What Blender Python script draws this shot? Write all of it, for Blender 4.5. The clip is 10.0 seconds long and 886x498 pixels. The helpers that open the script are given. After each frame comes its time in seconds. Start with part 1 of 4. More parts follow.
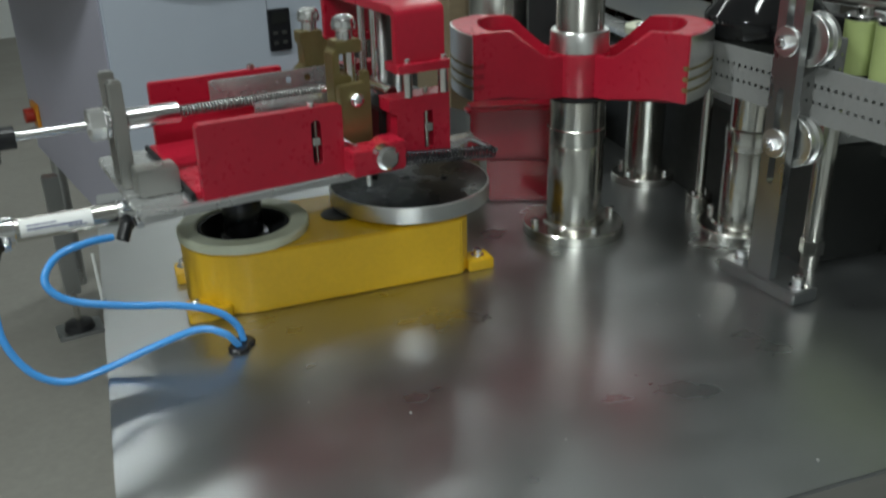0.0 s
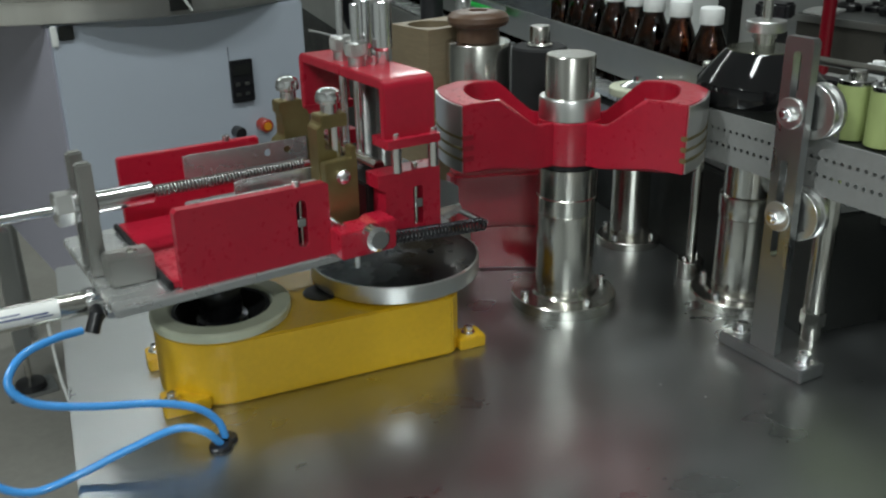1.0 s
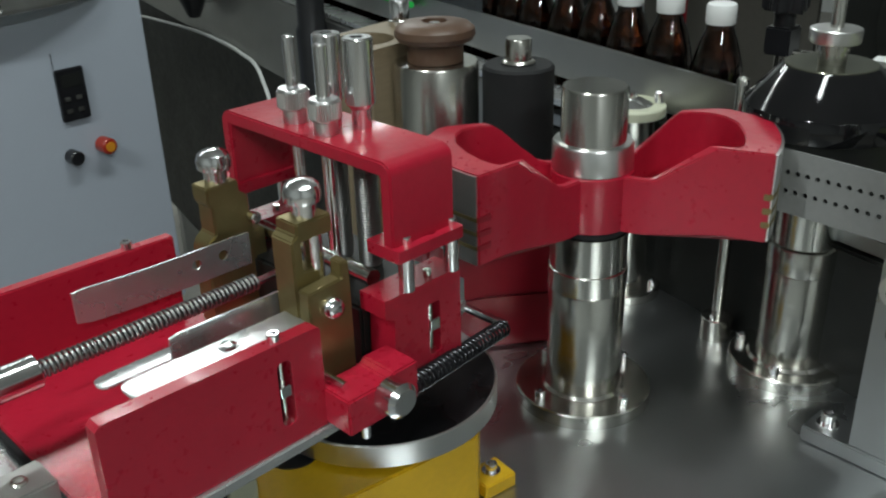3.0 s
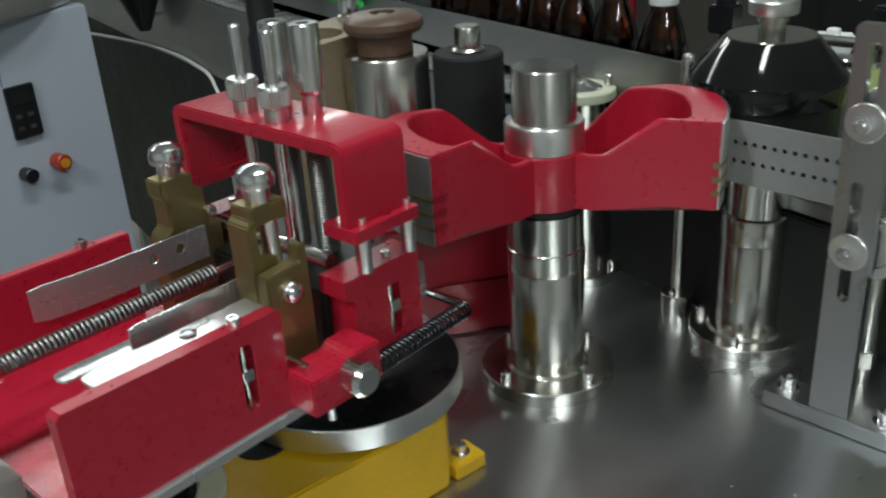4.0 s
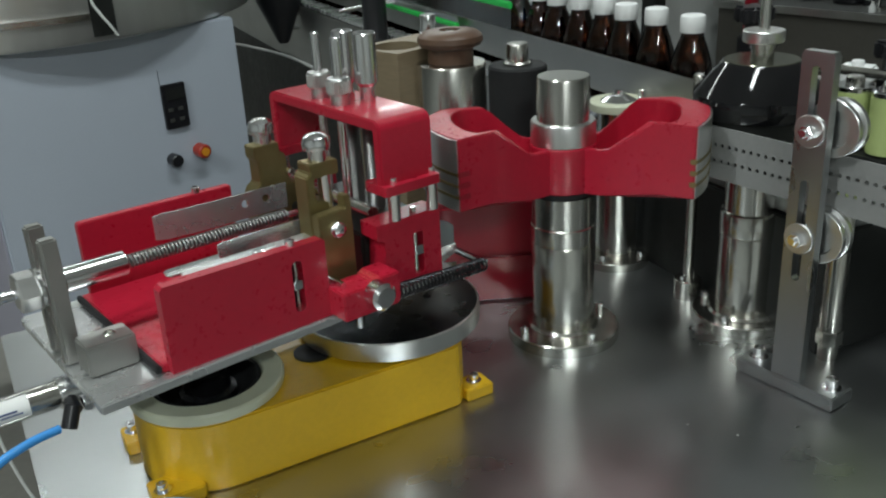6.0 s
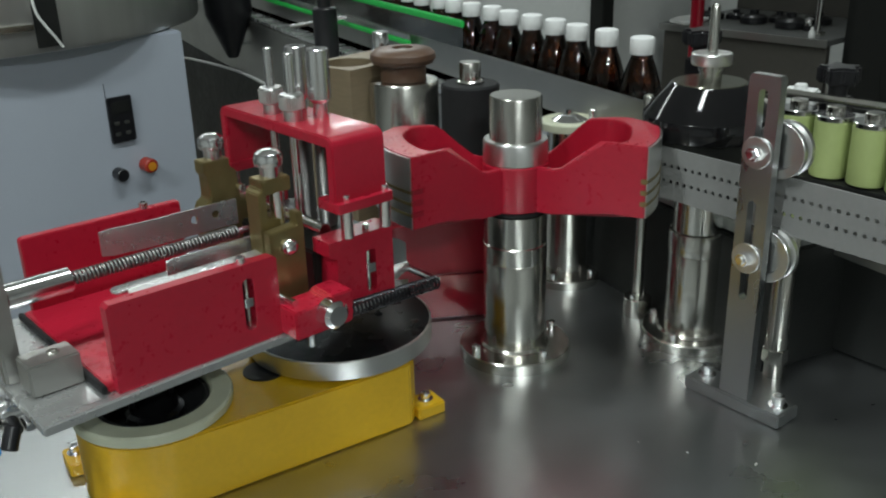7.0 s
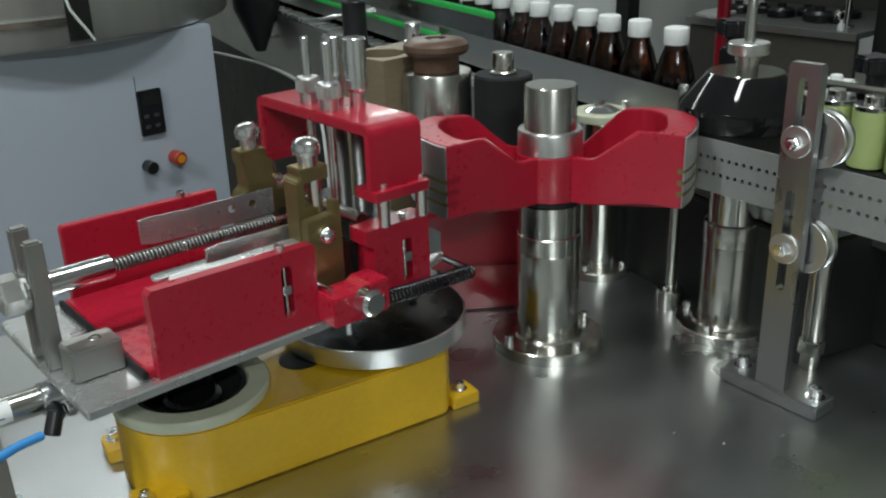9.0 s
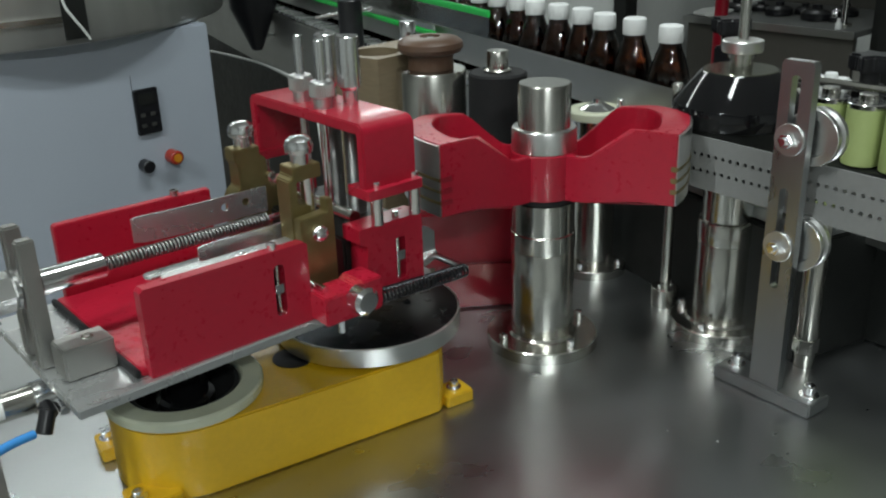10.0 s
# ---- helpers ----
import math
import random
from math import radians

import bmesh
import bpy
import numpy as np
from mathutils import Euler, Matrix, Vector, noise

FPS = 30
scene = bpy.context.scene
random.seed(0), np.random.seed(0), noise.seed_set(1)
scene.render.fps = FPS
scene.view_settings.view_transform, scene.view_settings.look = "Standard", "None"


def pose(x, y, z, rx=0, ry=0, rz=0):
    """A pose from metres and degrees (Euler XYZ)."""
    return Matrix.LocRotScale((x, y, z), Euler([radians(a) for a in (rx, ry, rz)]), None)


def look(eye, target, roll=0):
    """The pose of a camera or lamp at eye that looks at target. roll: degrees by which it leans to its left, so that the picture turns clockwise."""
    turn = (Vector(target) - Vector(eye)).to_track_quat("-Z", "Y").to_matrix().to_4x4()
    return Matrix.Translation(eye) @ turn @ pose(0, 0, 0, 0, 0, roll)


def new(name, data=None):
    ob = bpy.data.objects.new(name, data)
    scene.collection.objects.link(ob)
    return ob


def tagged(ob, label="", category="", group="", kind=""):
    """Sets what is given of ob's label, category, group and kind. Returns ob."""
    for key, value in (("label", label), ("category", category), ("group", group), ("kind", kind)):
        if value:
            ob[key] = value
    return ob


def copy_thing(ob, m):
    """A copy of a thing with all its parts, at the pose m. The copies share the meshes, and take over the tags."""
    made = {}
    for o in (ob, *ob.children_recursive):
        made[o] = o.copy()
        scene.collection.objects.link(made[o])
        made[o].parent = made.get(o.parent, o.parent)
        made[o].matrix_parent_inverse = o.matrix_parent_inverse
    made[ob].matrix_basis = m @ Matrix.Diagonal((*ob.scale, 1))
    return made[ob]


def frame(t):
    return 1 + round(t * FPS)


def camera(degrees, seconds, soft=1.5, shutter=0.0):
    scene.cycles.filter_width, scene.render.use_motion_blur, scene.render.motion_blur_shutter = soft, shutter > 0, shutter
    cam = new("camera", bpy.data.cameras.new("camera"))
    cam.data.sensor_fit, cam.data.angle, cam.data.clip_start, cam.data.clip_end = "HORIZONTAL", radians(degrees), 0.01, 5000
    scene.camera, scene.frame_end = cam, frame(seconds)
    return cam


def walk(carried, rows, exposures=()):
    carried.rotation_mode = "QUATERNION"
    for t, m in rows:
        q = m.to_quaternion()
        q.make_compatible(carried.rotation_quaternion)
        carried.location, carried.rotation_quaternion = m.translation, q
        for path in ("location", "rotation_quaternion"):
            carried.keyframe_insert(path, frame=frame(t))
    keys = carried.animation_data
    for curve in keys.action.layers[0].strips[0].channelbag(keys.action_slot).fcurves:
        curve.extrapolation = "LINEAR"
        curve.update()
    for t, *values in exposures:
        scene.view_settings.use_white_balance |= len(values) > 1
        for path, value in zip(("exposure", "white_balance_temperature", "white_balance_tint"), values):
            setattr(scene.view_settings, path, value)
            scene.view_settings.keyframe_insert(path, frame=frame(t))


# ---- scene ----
cam = camera(51.0, 10.0, soft=2.1, shutter=0.5)
PATH = [
    (0, (0.0634, 0.0695, 0.4567), (0.9648, 1.6581, -0.3581), -1.41),
    (0.5, (0.0604, 0.0788, 0.4798), (0.9837, 1.6841, -0.2755), -1.58),
    (1, (0.0646, 0.1466, 0.4820), (1.0674, 1.7047, -0.2709), -1.09),
    (1.5, (0.0823, 0.2489, 0.4869), (1.1307, 1.7735, -0.2723), -1.18),
    (2, (0.1019, 0.3452, 0.4906), (1.2239, 1.8100, -0.2813), -1.29),
    (2.5, (0.1210, 0.4469, 0.4913), (1.3510, 1.8022, -0.3152), -1.97),
    (2.7, (0.1296, 0.4697, 0.4986), (1.3726, 1.7960, -0.3356), -1.60),
    (3.8, (0.1236, 0.5016, 0.4881), (1.4611, 1.7221, -0.3614), -2.88),
    (4, (0.1231, 0.4757, 0.4815), (1.4492, 1.7191, -0.3524), -3.70),
    (4.5, (0.1182, 0.3584, 0.4889), (1.3363, 1.7288, -0.3100), -4.41),
    (5, (0.0931, 0.2915, 0.4923), (1.1918, 1.7641, -0.2977), -4.25),
    (6.5, (0.0483, 0.2634, 0.5057), (1.2272, 1.6959, -0.2413), -1.84),
    (7, (0.0524, 0.2696, 0.5028), (1.2830, 1.6617, -0.2373), -1.48),
    (7.5, (0.0482, 0.2727, 0.4988), (1.2805, 1.6647, -0.2386), -1.46),
    (8, (0.0427, 0.2773, 0.4982), (1.2439, 1.6916, -0.2482), -1.73),
    (8.5, (0.0402, 0.2781, 0.4985), (1.2303, 1.7003, -0.2507), -1.74),
    (9, (0.0401, 0.2771, 0.4977), (1.2349, 1.6962, -0.2496), -1.82),
    (9.5, (0.0409, 0.2756, 0.4978), (1.2365, 1.6939, -0.2499), -1.87),
    (10, (0.0443, 0.2737, 0.4965), (1.2399, 1.6913, -0.2525), -1.87),
]
walk(cam, [(t, look(eye, target, roll)) for t, eye, target, roll in PATH])

# ---- world and lamps ----
world = bpy.data.worlds.new("hall_world")
world.use_nodes = True
scene.world = world
world.node_tree.nodes["Background"].inputs[0].default_value = (0.80, 0.90, 1.0, 1)
world.node_tree.nodes["Background"].inputs[1].default_value = 0.08
FLOOR, CEIL = -0.90, 2.45


def area_lamp(x, y, z, sx, sy, watts, colour=(0.91, 1.0, 0.99)):
    d = bpy.data.lights.new("tube_light", "AREA")
    d.shape, d.size, d.size_y, d.energy, d.color = "RECTANGLE", sx, sy, watts, colour
    ob = new("tube_light", d)
    ob.matrix_world = pose(x, y, z)
    return ob


# Both at negative x and the last are unseen, added as fill light.
LAMPS = [(0.80, 3.93, 8), (2.12, 3.99, 18), (3.40, 4.70, 26), (-1.2, -2.2, 72), (-1.7, 0.7, 50), (0.75, 0.80, 23), (5.0, 3.0, 8)]
for lx, ly, watts in LAMPS:
    area_lamp(lx, ly, 2.255, 1.25, 0.15, watts)


# ---- materials ----
def mat(name, colour, rough=0.5, metal=0.0, grain=0.0, grain_scale=60.0, stretch=(1, 1, 1), bump=0.0, wear=0.0, wear_scale=6.0,
        wear_colour=None, rough_var=0.0, coat=0.0, emit=None, island=0.0):
    m = bpy.data.materials.new(name)
    m.use_nodes = True
    nt = m.node_tree
    bs = nt.nodes["Principled BSDF"]
    bs.inputs["Roughness"].default_value = rough
    bs.inputs["Metallic"].default_value = metal
    bs.inputs["Coat Weight"].default_value = coat
    bs.inputs["Coat Roughness"].default_value = 0.08
    co = nt.nodes.new("ShaderNodeTexCoord")
    mp = nt.nodes.new("ShaderNodeMapping")
    mp.inputs["Scale"].default_value = stretch
    nt.links.new(co.outputs["Object"], mp.inputs["Vector"])
    fine = nt.nodes.new("ShaderNodeTexNoise")
    fine.inputs["Scale"].default_value = grain_scale
    fine.inputs["Detail"].default_value = 4
    nt.links.new(mp.outputs[0], fine.inputs["Vector"])
    big = nt.nodes.new("ShaderNodeTexNoise")
    big.inputs["Scale"].default_value = wear_scale
    big.inputs["Detail"].default_value = 5
    big.inputs["Roughness"].default_value = 0.62
    nt.links.new(co.outputs["Object"], big.inputs["Vector"])
    c0 = tuple(colour) + (1,)
    mix1 = nt.nodes.new("ShaderNodeMix")
    mix1.data_type = "RGBA"
    mix1.inputs[6].default_value = tuple(v * (1 - grain) for v in colour) + (1,)
    mix1.inputs[7].default_value = tuple(min(1, v * (1 + grain)) for v in colour) + (1,)
    nt.links.new(fine.outputs[0], mix1.inputs[0])
    ramp = nt.nodes.new("ShaderNodeMapRange")
    ramp.inputs[1].default_value, ramp.inputs[2].default_value = 0.36, 0.80
    ramp.inputs[3].default_value, ramp.inputs[4].default_value = 0.0, wear
    nt.links.new(big.outputs[0], ramp.inputs[0])
    mix2 = nt.nodes.new("ShaderNodeMix")
    mix2.data_type = "RGBA"
    wc = wear_colour or tuple(v * 0.6 for v in colour)
    mix2.inputs[7].default_value = tuple(wc) + (1,)
    nt.links.new(ramp.outputs[0], mix2.inputs[0])
    nt.links.new(mix1.outputs[2], mix2.inputs[6])
    nt.links.new(mix2.outputs[2], bs.inputs["Base Color"])
    if rough_var:
        rr = nt.nodes.new("ShaderNodeMapRange")
        rr.inputs[1].default_value, rr.inputs[2].default_value = 0.3, 0.7
        rr.inputs[3].default_value, rr.inputs[4].default_value = max(0.02, rough - rough_var), rough + rough_var
        add = nt.nodes.new("ShaderNodeMath")
        add.operation = "MULTIPLY_ADD"
        add.inputs[1].default_value, add.inputs[2].default_value = 0.5, 0.0
        half = nt.nodes.new("ShaderNodeMath")
        half.operation = "MULTIPLY_ADD"
        half.inputs[1].default_value = 0.5
        nt.links.new(fine.outputs[0], add.inputs[0])
        nt.links.new(big.outputs[0], half.inputs[0])
        nt.links.new(add.outputs[0], half.inputs[2])
        nt.links.new(half.outputs[0], rr.inputs[0])
        nt.links.new(rr.outputs[0], bs.inputs["Roughness"])
    if bump:
        bp = nt.nodes.new("ShaderNodeBump")
        bp.inputs["Strength"].default_value = bump
        bp.inputs["Distance"].default_value = 0.002
        nt.links.new(fine.outputs[0], bp.inputs["Height"])
        nt.links.new(bp.outputs[0], bs.inputs["Normal"])
    if emit:
        bs.inputs["Emission Color"].default_value = tuple(emit[:3]) + (1,)
        bs.inputs["Emission Strength"].default_value = emit[3]
    return m


RED = mat("red_paint", (0.42, 0.011, 0.032), 0.32, grain=0.12, grain_scale=160, bump=0.14, wear=0.35, wear_scale=9, rough_var=0.1, coat=0.24)
# Red with the pallet housing's shadow put in; the pole is truly dark.
DARKRED = mat("dark_and_shaded_red", (0.26, 0.004, 0.016), 0.28, grain=0.1, grain_scale=150, bump=0.08, wear=0.3, coat=0.3)
YELLOW = mat("yellow_paint", (0.70, 0.42, 0.012), 0.36, grain=0.1, grain_scale=180, bump=0.1, wear=0.3, wear_scale=10, rough_var=0.08, coat=0.2)
TABLE = mat("table_steel", (0.46, 0.475, 0.48), 0.30, 1.0, grain=0.05, grain_scale=9, stretch=(1, 1.7, 1), wear=0.22, wear_scale=4.0,
            wear_colour=(0.36, 0.37, 0.37), rough_var=0.06, bump=0.40)
# Upright light and dark streaks in the colour imitate reflections in the wall.
POLISH = mat("polished_sheet", (0.70, 0.69, 0.65), 0.32, 0.85, grain=0.5, grain_scale=6, stretch=(1, 1, 0.04), wear=0.15, wear_scale=2.0, rough_var=0.06)
SPRINGM = mat("spring_steel", (0.29, 0.29, 0.285), 0.38, 1.0, grain=0.08, wear=0.2)
STEEL = mat("turned_steel", (0.60, 0.59, 0.55), 0.21, 1.0, grain=0.05, grain_scale=90, stretch=(0.1, 0.1, 9), wear=0.10, wear_scale=9, rough_var=0.03, bump=0.02)
SATIN = mat("satin_steel", (0.47, 0.485, 0.49), 0.30, 1.0, grain=0.04, grain_scale=20, stretch=(1, 1, 0.5), wear=0.3, rough_var=0.06)
PLATE = mat("plate_steel", (0.74, 0.75, 0.75), 0.27, 0.85, grain=0.03, grain_scale=16, stretch=(1, 2, 1), wear=0.2, wear_scale=12, rough_var=0.06)
CHROME = mat("chrome", (0.84, 0.84, 0.85), 0.15, 1.0, grain=0.04, wear=0.1)
ALU = mat("aluminium", (0.75, 0.75, 0.74), 0.32, 1.0, grain=0.04, grain_scale=25, stretch=(1, 1, 2), wear=0.2, rough_var=0.06)
BRASS = mat("dull_brass", (0.30, 0.25, 0.115), 0.42, 0.85, grain=0.15, grain_scale=80, bump=0.05, wear=0.55, wear_scale=22, wear_colour=(0.17, 0.12, 0.05), rough_var=0.12)
BLACK = mat("black_plastic", (0.012, 0.012, 0.014), 0.30, grain=0.2, wear=0.2)
GLOSSBLACK = mat("polished_black", (0.006, 0.006, 0.007), 0.07, grain=0.2, wear=0.2, wear_colour=(0.010, 0.010, 0.010))
RUBBER = mat("black_rubber", (0.005, 0.0053, 0.006), 0.78, grain=0.3, grain_scale=160, bump=0.1, wear=0.4, wear_colour=(0.014, 0.014, 0.015))
DISKTOP = mat("dark_ground_steel", (0.055, 0.055, 0.06), 0.27, 0.9, grain=0.2, grain_scale=40, wear=0.6, wear_scale=16, wear_colour=(0.03, 0.03, 0.035), rough_var=0.12)
CREAM = mat("cream_nylon", (0.56, 0.58, 0.44), 0.42, grain=0.06, wear=0.4, wear_scale=18, wear_colour=(0.36, 0.36, 0.26), bump=0.04)
LIME = mat("lime_rubber", (0.42, 0.50, 0.20), 0.45, grain=0.08, wear=0.35, wear_scale=14, wear_colour=(0.28, 0.33, 0.14), bump=0.03)
BLUE = mat("blue_hose", (0.06, 0.30, 0.72), 0.22, grain=0.05, wear=0.15, coat=0.3)
BROWN = mat("brown_bakelite", (0.085, 0.045, 0.028), 0.42, grain=0.2, grain_scale=90, wear=0.5, wear_scale=24, wear_colour=(0.15, 0.095, 0.06), bump=0.06)
TAN = mat("tan_laminate", (0.20, 0.155, 0.095), 0.50, grain=0.22, grain_scale=50, stretch=(1, 1, 7), wear=0.5, wear_scale=14, wear_colour=(0.12, 0.09, 0.055), bump=0.05)
BELT = mat("grey_belt", (0.235, 0.235, 0.23), 0.50, grain=0.08, grain_scale=200, wear=0.3, wear_scale=16, bump=0.03)
OLIVE = mat("olive_plate", (0.25, 0.25, 0.19), 0.12, 0.9, grain=0.1, wear=0.3)
BENCHTOP = mat("grey_laminate", (0.15, 0.155, 0.15), 0.45, grain=0.08, wear=0.5, wear_scale=5, wear_colour=(0.09, 0.09, 0.085))
BROWNGREY = mat("brown_grey_paint", (0.085, 0.080, 0.070), 0.5, grain=0.1, wear=0.4, wear_scale=4, wear_colour=(0.055, 0.052, 0.045))
HOLE = mat("dark_hole", (0.012, 0.012, 0.012), 0.7)
WHITECAP = mat("white_plastic", (0.80, 0.81, 0.80), 0.42, grain=0.03, wear=0.1)
GREYPAINT = mat("grey_powder_coat", (0.42, 0.46, 0.53), 0.50, grain=0.05, grain_scale=300, bump=0.08, wear=0.2, wear_scale=3, wear_colour=(0.33, 0.36, 0.42))
# The cabinet's grey again, with the side's different light tinted into the colour.
SIDELIT = mat("side_lit_grey_paint", (0.40, 0.39, 0.47), 0.50, grain=0.05, grain_scale=300, bump=0.08, wear=0.2, wear_scale=3)
RAIL = mat("rail_steel", (0.46, 0.46, 0.44), 0.40, 1.0, grain=0.06, grain_scale=16, stretch=(1, 0.3, 3), wear=0.3, rough_var=0.1)
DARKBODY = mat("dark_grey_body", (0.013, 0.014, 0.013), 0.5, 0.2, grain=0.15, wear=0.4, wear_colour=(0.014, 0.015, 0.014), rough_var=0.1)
GREEN = mat("green_plastic", (0.03, 0.55, 0.10), 0.35, grain=0.05, wear=0.2)
FLOORM = mat("concrete_floor", (0.30, 0.29, 0.26), 0.65, grain=0.18, grain_scale=40, wear=0.6, wear_scale=2.2, wear_colour=(0.22, 0.205, 0.18), bump=0.15, rough_var=0.12)
WALLM = mat("painted_wall", (0.66, 0.68, 0.67), 0.7, grain=0.06, wear=0.4, wear_scale=1.2, wear_colour=(0.42, 0.43, 0.42), bump=0.05)
ROOFM = mat("painted_ceiling", (0.72, 0.73, 0.73), 0.8, grain=0.06, wear=0.3, wear_scale=1.0)
WHITEM = mat("white_enamel", (0.75, 0.76, 0.74), 0.5, grain=0.04, wear=0.15)
PAPER = mat("white_paper", (0.78, 0.78, 0.76), 0.7, grain=0.03)
INK = mat("grey_ink", (0.08, 0.10, 0.22), 0.6)
BRIGHTYEL = mat("yellow_mark", (0.62, 0.50, 0.03), 0.4)
BRIGHTRED = mat("bright_red_plastic", (0.36, 0.03, 0.015), 0.3, grain=0.05)
AMBERY = mat("orange_plastic", (0.62, 0.25, 0.02), 0.35, grain=0.05)
LENS = mat("lamp_diffuser", (0.9, 0.92, 0.9), 0.5, emit=(0.95, 1.0, 0.97, 4.0))


def glass(name, colour, rough=0.03):
    m = bpy.data.materials.new(name)
    m.use_nodes = True
    bs = m.node_tree.nodes["Principled BSDF"]
    bs.inputs["Base Color"].default_value = tuple(colour) + (1,)
    bs.inputs["Transmission Weight"].default_value = 1.0
    bs.inputs["Roughness"].default_value = rough
    bs.inputs["IOR"].default_value = 1.5
    return m


AMBER = glass("amber_glass", (0.055, 0.013, 0.004))
CLEAR = glass("clear_plastic", (0.82, 0.88, 0.84), 0.12)
SYRUP = mat("dark_syrup", (0.030, 0.008, 0.004), 0.2)


# ---- mesh helpers ----
def mesh_of(bm, name, material, smooth=35):
    bmesh.ops.recalc_face_normals(bm, faces=bm.faces[:])
    for f in bm.faces:
        f.smooth = True
    lim = radians(smooth)
    for e in bm.edges:
        e.smooth = e.is_manifold and e.calc_face_angle(9) < lim
    me = bpy.data.meshes.new(name)
    bm.to_mesh(me)
    bm.free()
    me.materials.append(material)
    return me


def part(name, bm, material, parent=None, label=""):
    ob = new(name, mesh_of(bm, name, material))
    if parent is not None:
        ob.parent = parent
    return tagged(ob, label) if label else ob


def thing(name, m, label, category, group="", kind=""):
    ob = new(name)
    ob.empty_display_size = 0.02
    ob.matrix_basis = m
    return tagged(ob, label, category, group, kind)


def solid(name, bm, material, m, label, category, group="", kind=""):
    ob = part(name, bm, material)
    ob.matrix_basis = m
    return tagged(ob, label, category, group, kind)


def box(bm, x0, x1, y0, y1, z0, z1, bev=0.0012, seg=2):
    b = bmesh.new()
    bmesh.ops.create_cube(b, size=1.0, matrix=Matrix.Translation(((x0 + x1) / 2, (y0 + y1) / 2, (z0 + z1) / 2)) @ Matrix.Diagonal((x1 - x0, y1 - y0, z1 - z0, 1)))
    if bev:
        bmesh.ops.bevel(b, geom=b.edges[:], offset=bev, segments=seg, affect="EDGES", clamp_overlap=True)
    return join(bm, b)


def join(bm, b, m=None):
    if m is not None:
        bmesh.ops.transform(b, matrix=m, verts=b.verts[:])
    me = bpy.data.meshes.new("tmp")
    b.to_mesh(me)
    b.free()
    bm.from_mesh(me)
    bpy.data.meshes.remove(me)
    return bm


def lathe(bm, prof, x=0.0, y=0.0, n=40, m=None, close=True):
    """Turns a profile of (radius, height) round the z axis at x, y."""
    b = bmesh.new()
    rings = []
    for r, z in prof:
        if r < 1e-6:
            rings.append([b.verts.new((x, y, z))])
        else:
            rings.append([b.verts.new((x + r * math.cos(2 * math.pi * i / n), y + r * math.sin(2 * math.pi * i / n), z)) for i in range(n)])
    for a, c in zip(rings, rings[1:]):
        for i in range(n):
            j = (i + 1) % n
            if len(a) == 1 and len(c) > 1:
                b.faces.new((a[0], c[j], c[i]))
            elif len(c) == 1 and len(a) > 1:
                b.faces.new((a[i], a[j], c[0]))
            elif len(a) > 1:
                b.faces.new((a[i], a[j], c[j], c[i]))
    if close:
        for ring, flip in ((rings[0], True), (rings[-1], False)):
            if len(ring) > 1:
                b.faces.new(ring[::-1] if flip else ring)
    return join(bm, b, m)


def rod(bm, p0, p1, r, r1=None, n=20, ch=0.0):
    """A round bar from p0 to p1, with chamfered ends."""
    p0, p1 = Vector(p0), Vector(p1)
    d = p1 - p0
    h = d.length
    r1 = r if r1 is None else r1
    prof = [(r, 0), (r1, h)] if not ch else [(r - ch, 0), (r, ch), (r1, h - ch), (r1 - ch, h)]
    m = Matrix.Translation(p0) @ d.to_track_quat("Z", "Y").to_matrix().to_4x4()
    return lathe(bm, prof, n=n, m=m)


def slab(bm, outline, z0, z1, holes=(), bev=0.0):
    """An outline of (x, y), less its holes, drawn up from z0 to z1."""
    b = bmesh.new()
    edges = []
    for ring in (outline, *holes):
        vs = [b.verts.new((p[0], p[1], z0)) for p in ring]
        edges += [b.edges.new((vs[i], vs[(i + 1) % len(vs)])) for i in range(len(vs))]
    if holes:
        bmesh.ops.triangle_fill(b, edges=edges, use_beauty=True, use_dissolve=False, normal=(0, 0, 1))
    else:
        b.faces.new([e.verts[0] for e in edges])
    ex = bmesh.ops.extrude_face_region(b, geom=b.faces[:])
    bmesh.ops.translate(b, verts=[v for v in ex["geom"] if isinstance(v, bmesh.types.BMVert)], vec=(0, 0, z1 - z0))
    if bev:
        bmesh.ops.recalc_face_normals(b, faces=b.faces[:])
        es = [e for e in b.edges if len(e.link_faces) == 2 and e.calc_face_angle(0) > 0.6]
        bmesh.ops.bevel(b, geom=es, offset=bev, segments=2, affect="EDGES", clamp_overlap=True)
    return b if bm is None else join(bm, b)


def circle(x, y, r, n=20, a0=0.0, a1=360.0):
    full = abs(a1 - a0 - 360) < 1e-6
    k = n if full else n - 1
    return [(x + r * math.cos(radians(a0 + (a1 - a0) * i / k)), y + r * math.sin(radians(a0 + (a1 - a0) * i / k))) for i in range(n)]


def rrect(x0, x1, y0, y1, r, n=5):
    pts = []
    for cx, cy, a in ((x1 - r, y1 - r, 0), (x0 + r, y1 - r, 90), (x0 + r, y0 + r, 180), (x1 - r, y0 + r, 270)):
        pts += circle(cx, cy, r, n, a, a + 90)
    return pts


def smooth_path(pts, k=8):
    pts = [Vector(p) for p in pts]
    ext = [2 * pts[0] - pts[1], *pts, 2 * pts[-1] - pts[-2]]
    out = []
    for i in range(1, len(ext) - 2):
        p0, p1, p2, p3 = ext[i - 1:i + 3]
        for j in range(k):
            t = j / k
            out.append(0.5 * (2 * p1 + (p2 - p0) * t + (2 * p0 - 5 * p1 + 4 * p2 - p3) * t * t + (3 * p1 - p0 - 3 * p2 + p3) * t ** 3))
    return out + [pts[-1]]


